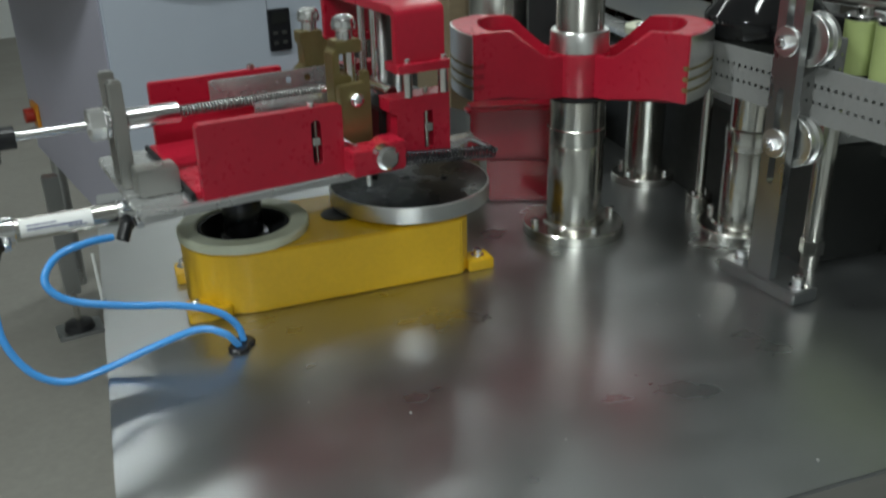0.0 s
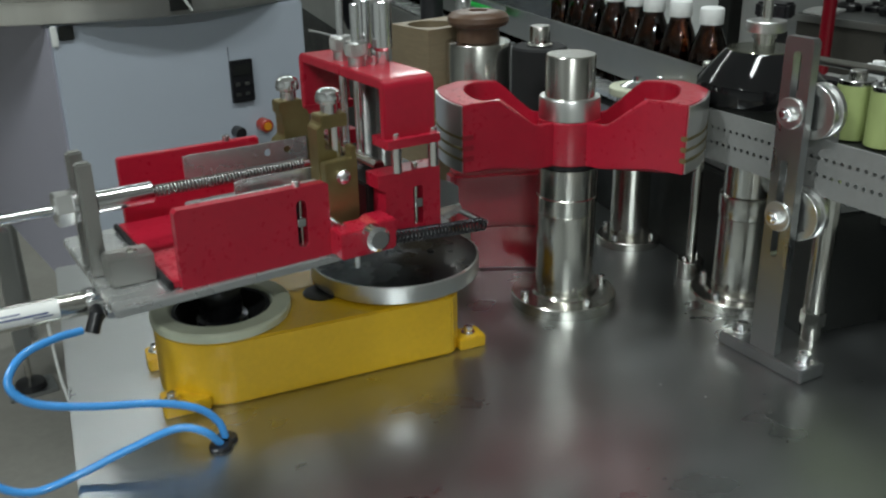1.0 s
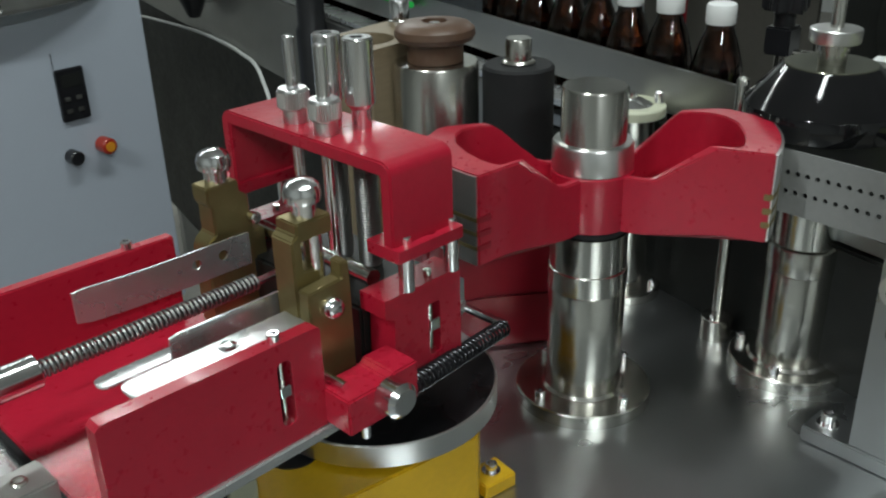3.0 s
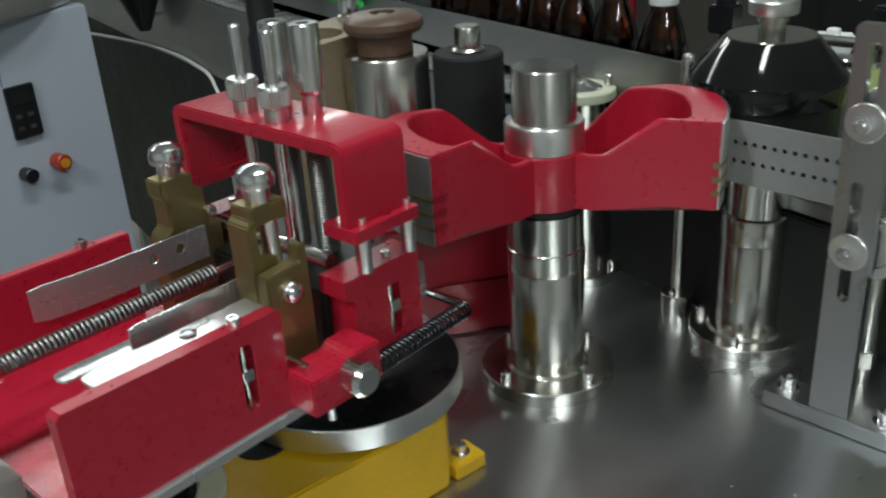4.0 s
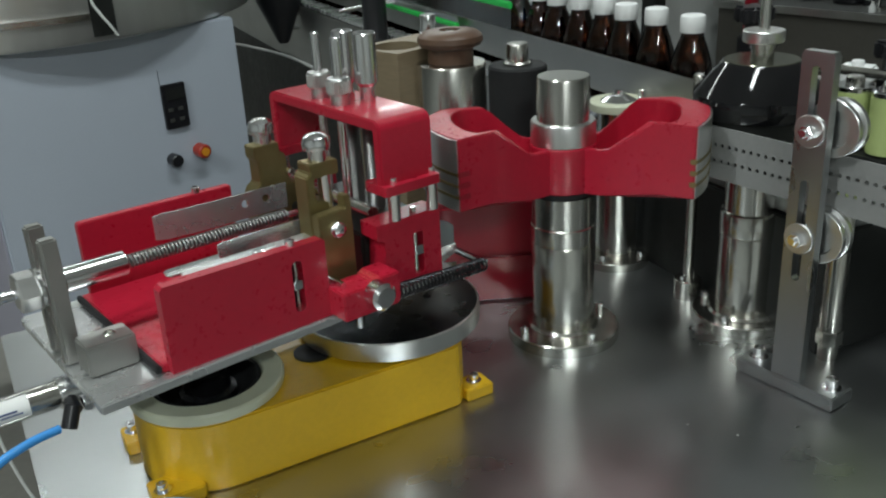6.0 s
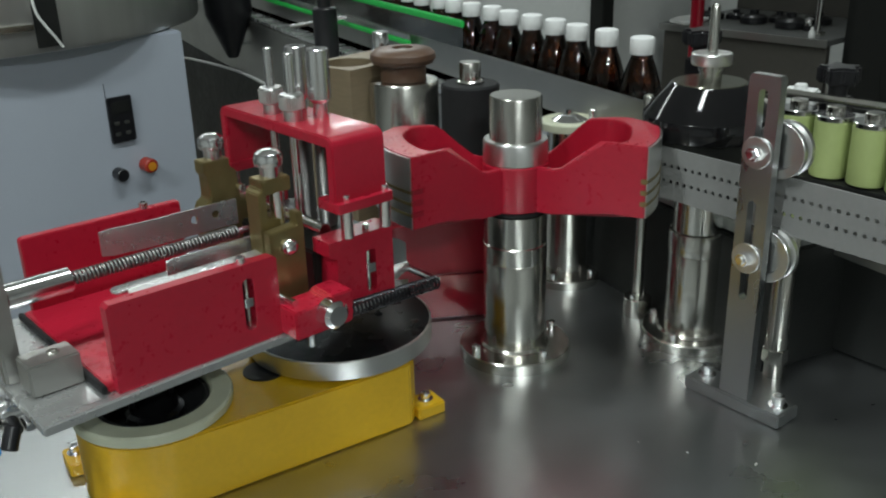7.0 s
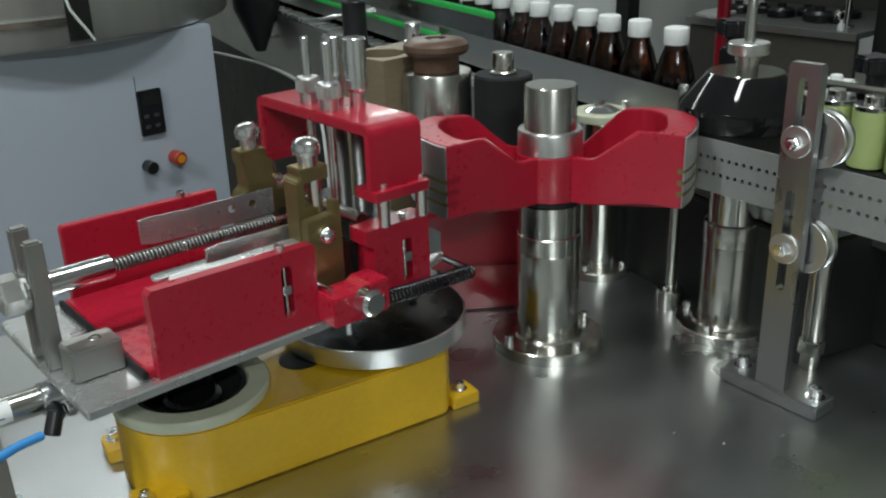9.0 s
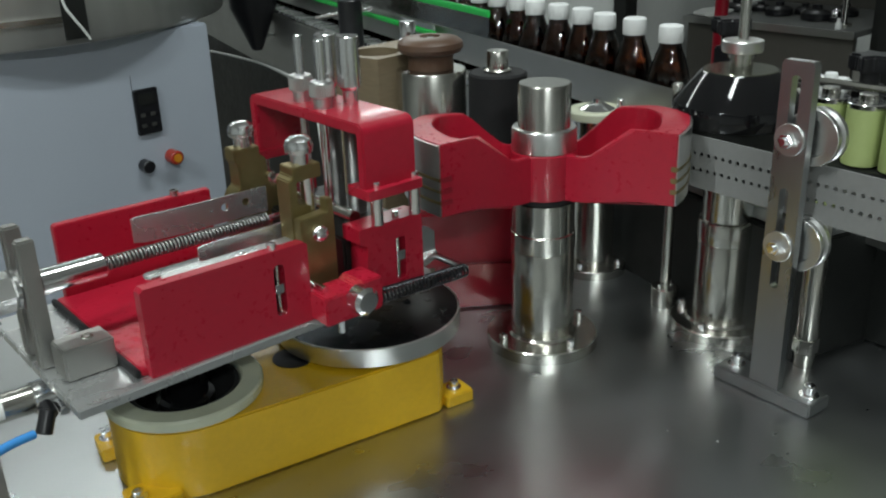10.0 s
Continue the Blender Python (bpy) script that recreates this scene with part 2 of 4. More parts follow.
def tube(bm, pts, r, n=10):
    """A round tube along a line of points."""
    b = bmesh.new()
    pts = [Vector(p) for p in pts]
    up = None
    rings = []
    for i, p in enumerate(pts):
        d = (pts[min(i + 1, len(pts) - 1)] - pts[max(i - 1, 0)]).normalized()
        if up is None:
            up = d.orthogonal().normalized()
        up = (up - d * up.dot(d)).normalized()
        side = d.cross(up)
        rings.append([b.verts.new(p + r * (math.cos(2 * math.pi * k / n) * up + math.sin(2 * math.pi * k / n) * side)) for k in range(n)])
    for a, c in zip(rings, rings[1:]):
        for k in range(n):
            b.faces.new((a[k], a[(k + 1) % n], c[(k + 1) % n], c[k]))
    b.faces.new(rings[0][::-1])
    b.faces.new(rings[-1])
    return join(bm, b)


def coil(bm, p0, p1, r, wire, turns, k=14, n=6):
    p0, p1 = Vector(p0), Vector(p1)
    d = p1 - p0
    u = d.normalized().orthogonal().normalized()
    v = d.normalized().cross(u)
    w = d.normalized()
    total = int(turns * k)
    rings = []
    for i in range(total + 1):
        a = 2 * math.pi * i / k
        e = math.cos(a) * u + math.sin(a) * v
        c = p0 + d * i / total + r * e
        rings.append([bm.verts.new(c + wire * (math.cos(2 * math.pi * q / n) * e + math.sin(2 * math.pi * q / n) * w)) for q in range(n)])
    for a, b in zip(rings, rings[1:]):
        for q in range(n):
            bm.faces.new((a[q], b[q], b[(q + 1) % n], a[(q + 1) % n])).smooth = True
    bm.faces.new(rings[0])
    bm.faces.new(rings[-1][::-1])
    bm.normal_update()
    return bm


def sphere(bm, x, y, z, r, n=20):
    b = bmesh.new()
    bmesh.ops.create_uvsphere(b, u_segments=n, v_segments=n // 2, radius=r)
    return join(bm, b, Matrix.Translation((x, y, z)))


def socket_screw(bm, x, y, z, r=0.0050, h=0.006):
    """A cap screw with a hollow in its head, standing on z."""
    return lathe(bm, [(r, z), (r, z + h - 0.0008), (r - 0.0008, z + h), (r * 0.58, z + h), (r * 0.55, z + h * 0.45), (0, z + h * 0.45)], x, y, 16)


def bolt_parts(parent, x, y, z, r=0.005, h=0.007, washer=True):
    if washer:
        part("washer", lathe(bmesh.new(), [(r * 1.55, z), (r * 1.55, z + 0.0014), (r * 0.6, z + 0.0014)], x, y, 20), CHROME, parent)
        z += 0.0014
    part("bolt", socket_screw(bmesh.new(), x, y, z, r, h), CHROME, parent)

# ---- the hall ----
def wall(name, x0, x1, y0, y1, z0, z1, material, label, category="wall"):
    return solid(name, box(bmesh.new(), x0, x1, y0, y1, z0, z1, 0), material, Matrix(), label, category, kind="structure")


wall("floor", -5, 7, -5, 8, FLOOR - 0.1, FLOOR, FLOORM, "worn grey concrete factory floor", "floor")
wall("ceiling", -5, 7, -5, 8, CEIL, CEIL + 0.1, ROOFM, "plain grey painted hall ceiling", "ceiling")
wall("wall_north", -5, 7, 8, 8.15, FLOOR, CEIL, WALLM, "grey painted hall wall")
wall("wall_south", -5, 7, -5.15, -5, FLOOR, CEIL, WALLM, "grey painted hall wall")
wall("wall_west", -5.15, -5, -5, 8, FLOOR, CEIL, WALLM, "grey painted hall wall")
wall("wall_east", 7, 7.15, -5, 8, FLOOR, CEIL, WALLM, "grey painted hall wall")


def ceiling_light(x, y):
    t = thing("ceiling_light", pose(x, y, CEIL), "white fluorescent batten hung under the ceiling", "ceiling light", "ceiling lights")
    part("housing", box(bmesh.new(), -0.66, 0.66, -0.13, 0.13, -0.10, 0.0, 0.004), WHITEM, t)
    for k in (-0.06, 0.06):
        part("tube", rod(bmesh.new(), (-0.6, k, -0.13), (0.6, k, -0.13), 0.013, n=12), LENS, t, "lit fluorescent tube")


for lx, ly, watts in LAMPS:
    ceiling_light(lx, ly)

# ---- machine table ----
TBL = pose(0.092, 0.507, 0, 0, 0, -10.0)


def machine_table():
    t = thing("machine_table", TBL, "brushed stainless steel machine table with worn top", "table")
    part("tabletop", slab(None, [(0, 0), (1.25, 0), (1.25, 1.2), (0.80, 1.2), (0.80, 0.90), (0, 0.90)], -0.014, 0.0, bev=0.002), TABLE, t)
    part("cabinet_body", box(bmesh.new(), 0.02, 1.23, 0.02, 0.88, FLOOR + 0.08, -0.016, 0.002), SATIN, t, "steel panelled base under the table")
    for x in (0.08, 1.17):
        for y in (0.08, 0.82):
            part("foot", rod(bmesh.new(), (x, y, FLOOR), (x, y, FLOOR + 0.082), 0.03), BLACK, t)


machine_table()


# ---- yellow drive base with its two turntables ----
def yellow_base():
    a = -8.8
    t = thing("drive_unit", pose(0.337, 0.990, 0, 0, 0, a), "yellow painted cast drive housing bolted to the table", "machine base")
    r, ln = 0.0685, 0.240
    out = circle(0, 0, r, 24, 90, 270) + [(ln - 0.012, -r), (ln, -r + 0.012), (ln, r - 0.012), (ln - 0.012, r)]
    hole1, hole2 = circle(0, 0, 0.055, 32), circle(0.107, 0.005, 0.021, 24)
    part("housing", slab(None, out, 0.0, 0.068, [hole1], bev=0.0018), YELLOW, t)
    for s in (-1, 1):
        part("mounting_lug", slab(None, rrect(ln - 0.003, ln + 0.028, min(s * 0.0405, s * 0.0682), max(s * 0.0405, s * 0.0682), 0.0015, 3), 0.0, 0.013, bev=0.0012), YELLOW, t)
        part("mounting_lug", slab(None, rrect(-0.075, -0.030, min(s * 0.034, s * 0.0682), max(s * 0.034, s * 0.0682), 0.0025, 3), 0.0, 0.013, bev=0.0012), YELLOW, t)
        bolt_parts(t, ln + 0.013, s * 0.054, 0.013)
        bolt_parts(t, -0.065, s * 0.055, 0.013)
    part("ring", lathe(bmesh.new(), [(0.0495, 0.069), (0.070, 0.069), (0.0705, 0.071), (0.0705, 0.077), (0.069, 0.079), (0.0525, 0.079), (0.0505, 0.077), (0.0495, 0.069)], n=64, close=False), CREAM, t, "cream nylon ring on the rounded end")
    part("bowl", lathe(bmesh.new(), [(0.0492, 0.0685), (0.0492, 0.0755), (0.0455, 0.0755), (0.0435, 0.060), (0.040, 0.040), (0.0, 0.036)], n=48, close=False), RUBBER, t, "black bowl inside the ring")
    part("spindle", lathe(bmesh.new(), [(0.026, 0.036), (0.026, 0.066), (0.0215, 0.068), (0.0215, 0.112), (0.028, 0.114), (0.028, 0.1370)], n=40), DISKTOP, t)
    part("plug", lathe(bmesh.new(), [(0.0205, 0.0682), (0.0205, 0.0692), (0.019, 0.0700), (0.004, 0.0702), (0.0, 0.0692)], 0.107, 0.001, 32), BLACK, t, "dark round plug in the top")
    return t


yellow_base()


def turntable():
    t = thing("turntable", pose(0.535, 0.977, 0.068), "round dark steel turntable with a bright machined rim", "turntable")
    part("hub", lathe(bmesh.new(), [(0.045, 0.0), (0.045, 0.0042)], n=40), STEEL, t)
    part("rim", lathe(bmesh.new(), [(0.0900, 0.0040), (0.0926, 0.0040), (0.0932, 0.0046), (0.0932, 0.0222), (0.0924, 0.0230), (0.0912, 0.0230), (0.0912, 0.0060)], n=96), ALU, t, "bright machined rim")
    part("plate", lathe(bmesh.new(), [(0.0911, 0.0042), (0.0911, 0.0229), (0.0900, 0.0231), (0.010, 0.0231), (0.0085, 0.0215), (0.0, 0.0215)], n=96), DISKTOP, t)
    part("screw", socket_screw(bmesh.new(), 0.035, -0.02, 0.0230, 0.004, 0.003), BLACK, t)
    part("screw", socket_screw(bmesh.new(), -0.03, 0.03, 0.0230, 0.004, 0.003), BLACK, t)


turntable()

# ---- label magazine: red channel, plungers and bridge on a steel plate ----
MAG = pose(0.270, 0.900, -0.0015, 0, 0, -0.2)
UP = pose(0, 0, 0, 90)  # lays a slab's outline into the x-z plane, its depth towards -y


def upright(outline, y0, y1, holes=(), bev=0.0008):
    """An outline of (x, z), drawn from y0 to y1."""
    b = slab(None, outline, -y1, -y0, holes, bev)
    bmesh.ops.transform(b, matrix=UP, verts=b.verts[:])
    return b


def plunger(t, x, y, top, front):
    """A brass holder with a chrome ball knob; the front one carries a guide post before a lower block."""
    if front:
        h = part("holder", upright([(x - 0.0185, 0.152), (x + 0.002, 0.152), (x + 0.002, top - 0.060), (x - 0.011, top - 0.058), (x - 0.011, top - 0.038), (x + 0.014, top - 0.038),
                                    (x + 0.014, top - 0.025), (x - 0.014, top - 0.025), (x - 0.014, top - 0.033), (x - 0.0185, top - 0.036)], y - 0.010, y + 0.012, bev=0.001), BRASS, t, "dull brass stepped holder")
        part("front_block", upright([(x - 0.018, 0.152), (x + 0.016, 0.152), (x + 0.016, 0.226), (x + 0.0155, 0.242), (x + 0.009, 0.242), (x + 0.009, 0.231), (x - 0.018, 0.229)], y - 0.022, y - 0.0105, bev=0.0009), BRASS, h)
        part("guide_post", rod(bmesh.new(), (x + 0.002, y - 0.004, top - 0.082), (x + 0.002, y - 0.004, top - 0.037), 0.0062), CHROME, h)
        part("screw", lathe(bmesh.new(), [(0.0082, 0.0), (0.0080, 0.003), (0.0062, 0.0062), (0.0030, 0.0078), (0, 0.008)], n=22, m=pose(x - 0.001, y - 0.0218, 0.214, 90, 0, 0)), CHROME, h, "domed chrome screw")
    else:
        h = part("holder", upright([(x - 0.021, 0.152), (x + 0.030, 0.152), (x + 0.030, top - 0.068), (x + 0.020, top - 0.068), (x + 0.018, top - 0.038), (x + 0.012, top - 0.034), (x + 0.012, top - 0.025),
                                    (x - 0.015, top - 0.025), (x - 0.015, top - 0.037), (x - 0.012, top - 0.041), (x - 0.012, top - 0.062), (x - 0.018, top - 0.066), (x - 0.021, top - 0.072)], y - 0.010, y + 0.010, bev=0.001), BRASS, t, "dull brass stepped holder")
        part("screw", rod(bmesh.new(), (x + 0.018, y - 0.012, 0.232), (x + 0.018, y - 0.020, 0.232), 0.0045, n=16, ch=0.001), STEEL, h)
    part("knob", lathe(bmesh.new(), [(0.0085, top - 0.025), (0.0085, top - 0.016), (0.0122, top - 0.0145), (0.0128, top - 0.009), (0.0112, top - 0.004), (0.007, top - 0.001), (0, top)], x, y, 28), CHROME, h, "chrome ball knob")
    return h


def magazine():
    t = thing("label_magazine", MAG, "red painted label magazine with spring pusher on a steel plate", "machine unit")
    part("base_plate", slab(None, [(-0.055, -0.010), (0.06, -0.0075), (0.150, -0.006), (0.290, 0.004), (0.294, 0.012), (0.292, 0.194), (-0.052, 0.194), (-0.055, 0.191)], 0.1375, 0.146, bev=0.0012), PLATE, t, "bright ground steel base plate")
    ch = part("channel_floor", box(bmesh.new(), 0.0, 0.235, 0.004, 0.187, 0.1465, 0.152, 0.001), RED, t)
    slot = rrect(0.1172, 0.1276, 0.160, 0.206, 0.0046, 4)
    fp = part("side_panel", upright([(0.005, 0.1465), (0.151, 0.1465), (0.151, 0.2165), (0.148, 0.2185), (0.008, 0.2200), (0.005, 0.217)], -0.004, 0.0065, [slot], 0.0), RED, t)
    part("stud", rod(bmesh.new(), (0.1242, 0.003, 0.157), (0.1242, 0.003, 0.207), 0.0018, n=10), STEEL, fp)
    # Added black strip: puts the dark of the channel's inside behind the slot.
    part("slot_shade", box(bmesh.new(), 0.113, 0.132, 0.0068, 0.0085, 0.154, 0.212, 0.0004), RUBBER, fp, "dark strip that paints the shade inside the slot")
    part("nut", box(bmesh.new(), 0.1185, 0.1265, -0.0035, 0.005, 0.180, 0.188, 0.0006), CHROME, fp)
    part("screw", socket_screw(bmesh.new(), 0.121, 0.0015, 0.2185, 0.0042, 0.006), CHROME, fp)
    rp = part("side_panel", upright([(0.008, 0.1465), (0.160, 0.1465), (0.160, 0.2195), (0.010, 0.2205), (0.008, 0.218)], 0.183, 0.193, (), 0.001), RED, t)
    part("screw", socket_screw(bmesh.new(), 0.125, 0.188, 0.2198, 0.0042, 0.006), CHROME, rp)
    # pusher rod with its spring, lock nut and slotted stop
    y, z = 0.088, 0.211
    part("pusher_rod", join(rod(bmesh.new(), (-0.165, y, z), (0.012, y, z), 0.0045), rod(bmesh.new(), (0.0121, y, z), (0.19, y, z), 0.0030)), CHROME, t)
    sp = part("spring", coil(bmesh.new(), (0.014, y, z), (0.168, y, z), 0.0051, 0.0011, 46, 16), SPRINGM, t)
    part("sleeve", rod(bmesh.new(), (-0.038, y, z), (0.014, y, z), 0.0105, n=28, ch=0.001), CHROME, t)
    part("lock_nut", rod(bmesh.new(), (-0.074, y, z), (-0.058, y, z), 0.0165, n=6, ch=0.0015), ALU, t, "hexagonal lock nut")
    part("nut_washer", rod(bmesh.new(), (-0.058, y, z), (-0.055, y, z), 0.0165, n=28), CHROME, t)
    part("star_knob", star_knob(-0.165, y, z), BLACK, t, "black star grip knob")
    for k in (-0.020, 0.011):
        part("stop_bar", box(bmesh.new(), -0.054, -0.040, y + k, y + k + 0.011, 0.1465, 0.256 + k * 0.1, 0.0018), RAIL, t, "upright slotted steel stop")
    bl = part("clamp_block", box(bmesh.new(), -0.046, -0.006, 0.034, 0.062, 0.1465, 0.173, 0.0015), RAIL, t)
    part("screw", socket_screw(bmesh.new(), -0.022, 0.048, 0.1715, 0.005, 0.003), STEEL, bl)
    # guide blades inside the channel
    part("guide_blade", blade(0.062, 0.195, 0.136, 0.2000, 0.2250, 0.006, (0.150, 0.172)), PLATE, t, "bent steel guide blade")
    part("guide_blade", blade(0.082, 0.168, 0.056, 0.1900, 0.2165, 0.0, ()), PLATE, t, "bent steel guide blade")
    part("inner_rail", slab(None, rrect(0.036, 0.110, 0.056, 0.071, 0.006, 4), 0.1990, 0.2012, bev=0.0005), PLATE, t)
    ir = part("inner_rail", slab(None, rrect(0.040, 0.166, 0.022, 0.044, 0.007, 4), 0.2055, 0.2080, bev=0.0005), PLATE, t)
    part("screw", lathe(bmesh.new(), [(0.0060, 0.208), (0.0055, 0.2092), (0.003, 0.2096), (0.0025, 0.209), (0, 0.209)], 0.108, 0.033, 18), CHROME, ir)
    part("rubber_edge", box(bmesh.new(), -0.005, -0.0005, 0.004, 0.187, 0.1465, 0.1525, 0.0008), RUBBER, t, "black rubber strip along the channel end")
    plunger(t, 0.177, 0.038, 0.297, True)
    plunger(t, 0.187, 0.157, 0.287, False)
    # Added box: dark in place of the shaded inside, covers the bright plate.
    part("dark_filler", box(bmesh.new(), 0.205, 0.284, 0.023, 0.169, 0.1465, 0.198, 0.002), DARKBODY, t, "dark box standing in for the shaded parts under the bridge")
    # clamp jaw with its knob
    j = part("jaw", upright([(0.150, 0.1475), (0.206, 0.1475), (0.209, 0.151), (0.209, 0.1775), (0.188, 0.1775), (0.184, 0.1735), (0.150, 0.1735)], -0.028, 0.003, (), 0.0012), RED, t)
    part("jaw_pin", rod(bmesh.new(), (0.158, 0.010, 0.1760), (0.158, -0.016, 0.1760), 0.003), CHROME, j)
    part("knob", rod(bmesh.new(), (0.180, -0.028, 0.1675), (0.180, -0.047, 0.1675), 0.0122, n=28, ch=0.0032), CHROME, j, "knurled chrome knob")
    part("pin", rod(bmesh.new(), (0.170, -0.018, 0.1480), (0.170, -0.018, 0.133), 0.003), CHROME, j)
    # bridge over the channel
    x0, x1, y0, y1, top = 0.214, 0.270, -0.004, 0.184, 0.305
    th, rr = 0.010, 0.009
    prof = [(y0, 0.240)] + [(y0 + rr - rr * math.cos(radians(a)), top - rr + rr * math.sin(radians(a))) for a in (0, 30, 60, 90)]
    prof += [(y1 - rr + rr * math.sin(radians(a)), top - rr + rr * math.cos(radians(a))) for a in (0, 30, 60, 90)] + [(y1, 0.240), (y1 - th, 0.240)]
    prof += [(y1 - th, top - th), (y0 + th, top - th), (y0 + th, 0.240)]
    b = slab(None, prof, x0, x1, bev=0.0012)
    bmesh.ops.transform(b, matrix=Matrix(((0, 0, 1, 0), (1, 0, 0, 0), (0, 1, 0, 0), (0, 0, 0, 1))), verts=b.verts[:])
    br = part("bridge", b, RED, t, "red painted bridge over the channel")
    for s, ya, yb in ((0, -0.004, 0.021), (1, 0.170, 0.194)):
        yc = ya + 0.0020 if s == 0 else yb - 0.0035
        part("foot", slab(None, rrect(x0 - 0.002, x1 + 0.002, ya - (0.007 if s == 0 else 0), yb + (0.007 if s else 0), 0.002, 3), 0.2395, 0.2480, [circle(x0 + 0.034, yc, 0.0042, 14)], bev=0.0), RED, br)
        for xs in (x0 + 0.012, x1 - 0.002):
            part("screw", socket_screw(bmesh.new(), xs, yc, 0.2480, 0.0042, 0.005), CHROME, br)
            part("column", rod(bmesh.new(), (xs, yc, 0.2135), (xs, yc, 0.2395), 0.0055), CHROME, br)
        low = part("pedestal", upright([(x0 - 0.004, 0.1465), (x1 + 0.004, 0.1465), (x1 + 0.004, 0.2135), (x0 - 0.010, 0.2135), (x0 - 0.010, 0.200), (x0 - 0.002, 0.196)], ya, yb,
                                       [rrect(x0 + 0.029, x0 + 0.040, 0.156, 0.196, 0.002, 3)], 0.0), RED, t)
        part("stud", rod(bmesh.new(), (x0 + 0.0345, ya + 0.006, 0.1465), (x0 + 0.0345, ya + 0.006, 0.2190), 0.003), STEEL, low)
        part("nut", box(bmesh.new(), x0 + 0.030, x0 + 0.039, ya - 0.001, ya + 0.010, 0.174, 0.183, 0.0006), CHROME, low)
    for px, py, r, nut in ((0.232, 0.115, 0.0042, True), (0.229, 0.076, 0.0048, True), (0.250, 0.096, 0.0100, False), (0.255, 0.069, 0.0105, False)):
        if nut:
            part("pin", rod(bmesh.new(), (px, py, 0.20), (px, py, 0.366), r, ch=0.001), CHROME, t)
            part("knurled_nut", lathe(bmesh.new(), [(0.0085, 0.305), (0.0085, 0.314), (0.0108, 0.3155), (0.0108, 0.328), (0.0100, 0.3295), (0.004, 0.3295)], px, py, 24), ALU, t, "knurled aluminium nut")
            part("knurl", knurl(px, py, 0.0116, 0.3165, 0.3272), ALU, t)
        else:
            part("spring_tube", lathe(bmesh.new(), [(0.007, 0.300), (0.007, 0.318), (r, 0.322), (r, 0.366), (r - 0.001, 0.367), (0.0045, 0.367), (0.0040, 0.358), (0, 0.358)], px, py, 28), CHROME, t, "polished spring tube")
            part("spring_guide", rod(bmesh.new(), (px, py, 0.18), (px, py, 0.300), 0.0075), STEEL, t)
            part("spring", coil(bmesh.new(), (px, py, 0.20), (px, py, 0.294), 0.0080, 0.0009, 46), SPRINGM, t)
    part("cross_bar", rod(bmesh.new(), (0.224, 0.030, 0.212), (0.224, 0.160, 0.212), 0.006), STEEL, t)
    # tension spring in front of the plate
    part("tension_spring", coil(bmesh.new(), (0.205, -0.024, 0.157), (0.339, 0.012, 0.1310), 0.0062, 0.0012, 25), DISKTOP, t, "dark tension spring")
    part("spring_hook", rod(bmesh.new(), (0.335, 0.060, 0.136), (0.343, 0.014, 0.1305), 0.0036), CHROME, t)
    part("end_plate", upright([(0.286, 0.1465), (0.330, 0.1465), (0.330, 0.166), (0.322, 0.172), (0.286, 0.186)], 0.046, 0.050, (), 0.0006), SATIN, t, "upright end plate with a sloping top")
    part("end_tongue", slab(None, [(0.292, 0.03), (0.336, 0.05), (0.345, 0.075), (0.30, 0.125), (0.292, 0.125)], 0.134, 0.142, bev=0.001), PLATE, t)
    return t


def knurl(x, y, r, z0, z1, n=34):
    """A ring of fine upright ridges."""
    pts = []
    for i in range(2 * n):
        q = r if i % 2 else r - 0.0009
        a = math.pi * i / n
        pts.append((x + q * math.cos(a), y + q * math.sin(a)))
    return slab(None, pts, z0, z1)


def star_knob(x, y, z):
    pts = []
    for i in range(40):
        a = 2 * math.pi * i / 40
        r = 0.0215 + 0.0045 * math.cos(5 * a)
        pts.append((r * math.cos(a), r * math.sin(a)))
    b = slab(None, pts, -0.010, 0.010, bev=0.003)
    lathe(b, [(0.011, 0.009), (0.011, 0.026)], n=20)
    bmesh.ops.transform(b, matrix=pose(x, y, z, 0, 90, 0), verts=b.verts[:])
    return b


def blade(x0, x1, y, z0, z1, bend, holes):
    """A thin upright blade whose free end bends aside, with round holes near the other end."""
    n = 14
    xs = [x0 + (x1 - x0) * i / n for i in range(n + 1)]
    out = [(x0, z0 + 0.0015)] + [(x, z0) for x in xs[1:]] + [(x, z1) for x in xs[:0:-1]] + [(x0, z1 - 0.0015)]
    b = upright(out, y - 0.001, y + 0.001, [circle(hx, (z0 + z1) / 2 + 0.002, 0.0038, 12) for hx in holes], 0.0)
    for v in b.verts:
        f = (v.co.x - x0) / (x1 - x0)
        v.co.y += bend * max(0.0, 1 - f / 0.5) ** 2
    return b


magazine()


# ---- posts ----
def post(x, y, profile, label, flange_r=0.0585, bolts=4, bolt_r=0.0485, turn=20, name="bearing_post"):
    t = thing(name, pose(x, y, 0), label, "machine post")
    part("flange", lathe(bmesh.new(), [(flange_r, 0.0), (flange_r, 0.0120), (flange_r - 0.0012, 0.0135), (0.0385, 0.0135), (0.0360, 0.0165), (0.0300, 0.0165)], n=56), STEEL, t)
    for i in range(bolts):
        a = radians(turn + 360 * i / bolts)
        bolt_parts(t, bolt_r * math.cos(a), bolt_r * math.sin(a), 0.0135, 0.0048, 0.009, False)
    for nm, pr, mt, lb in profile:
        part(nm, lathe(bmesh.new(), pr, n=56), mt, t, lb)
    return t


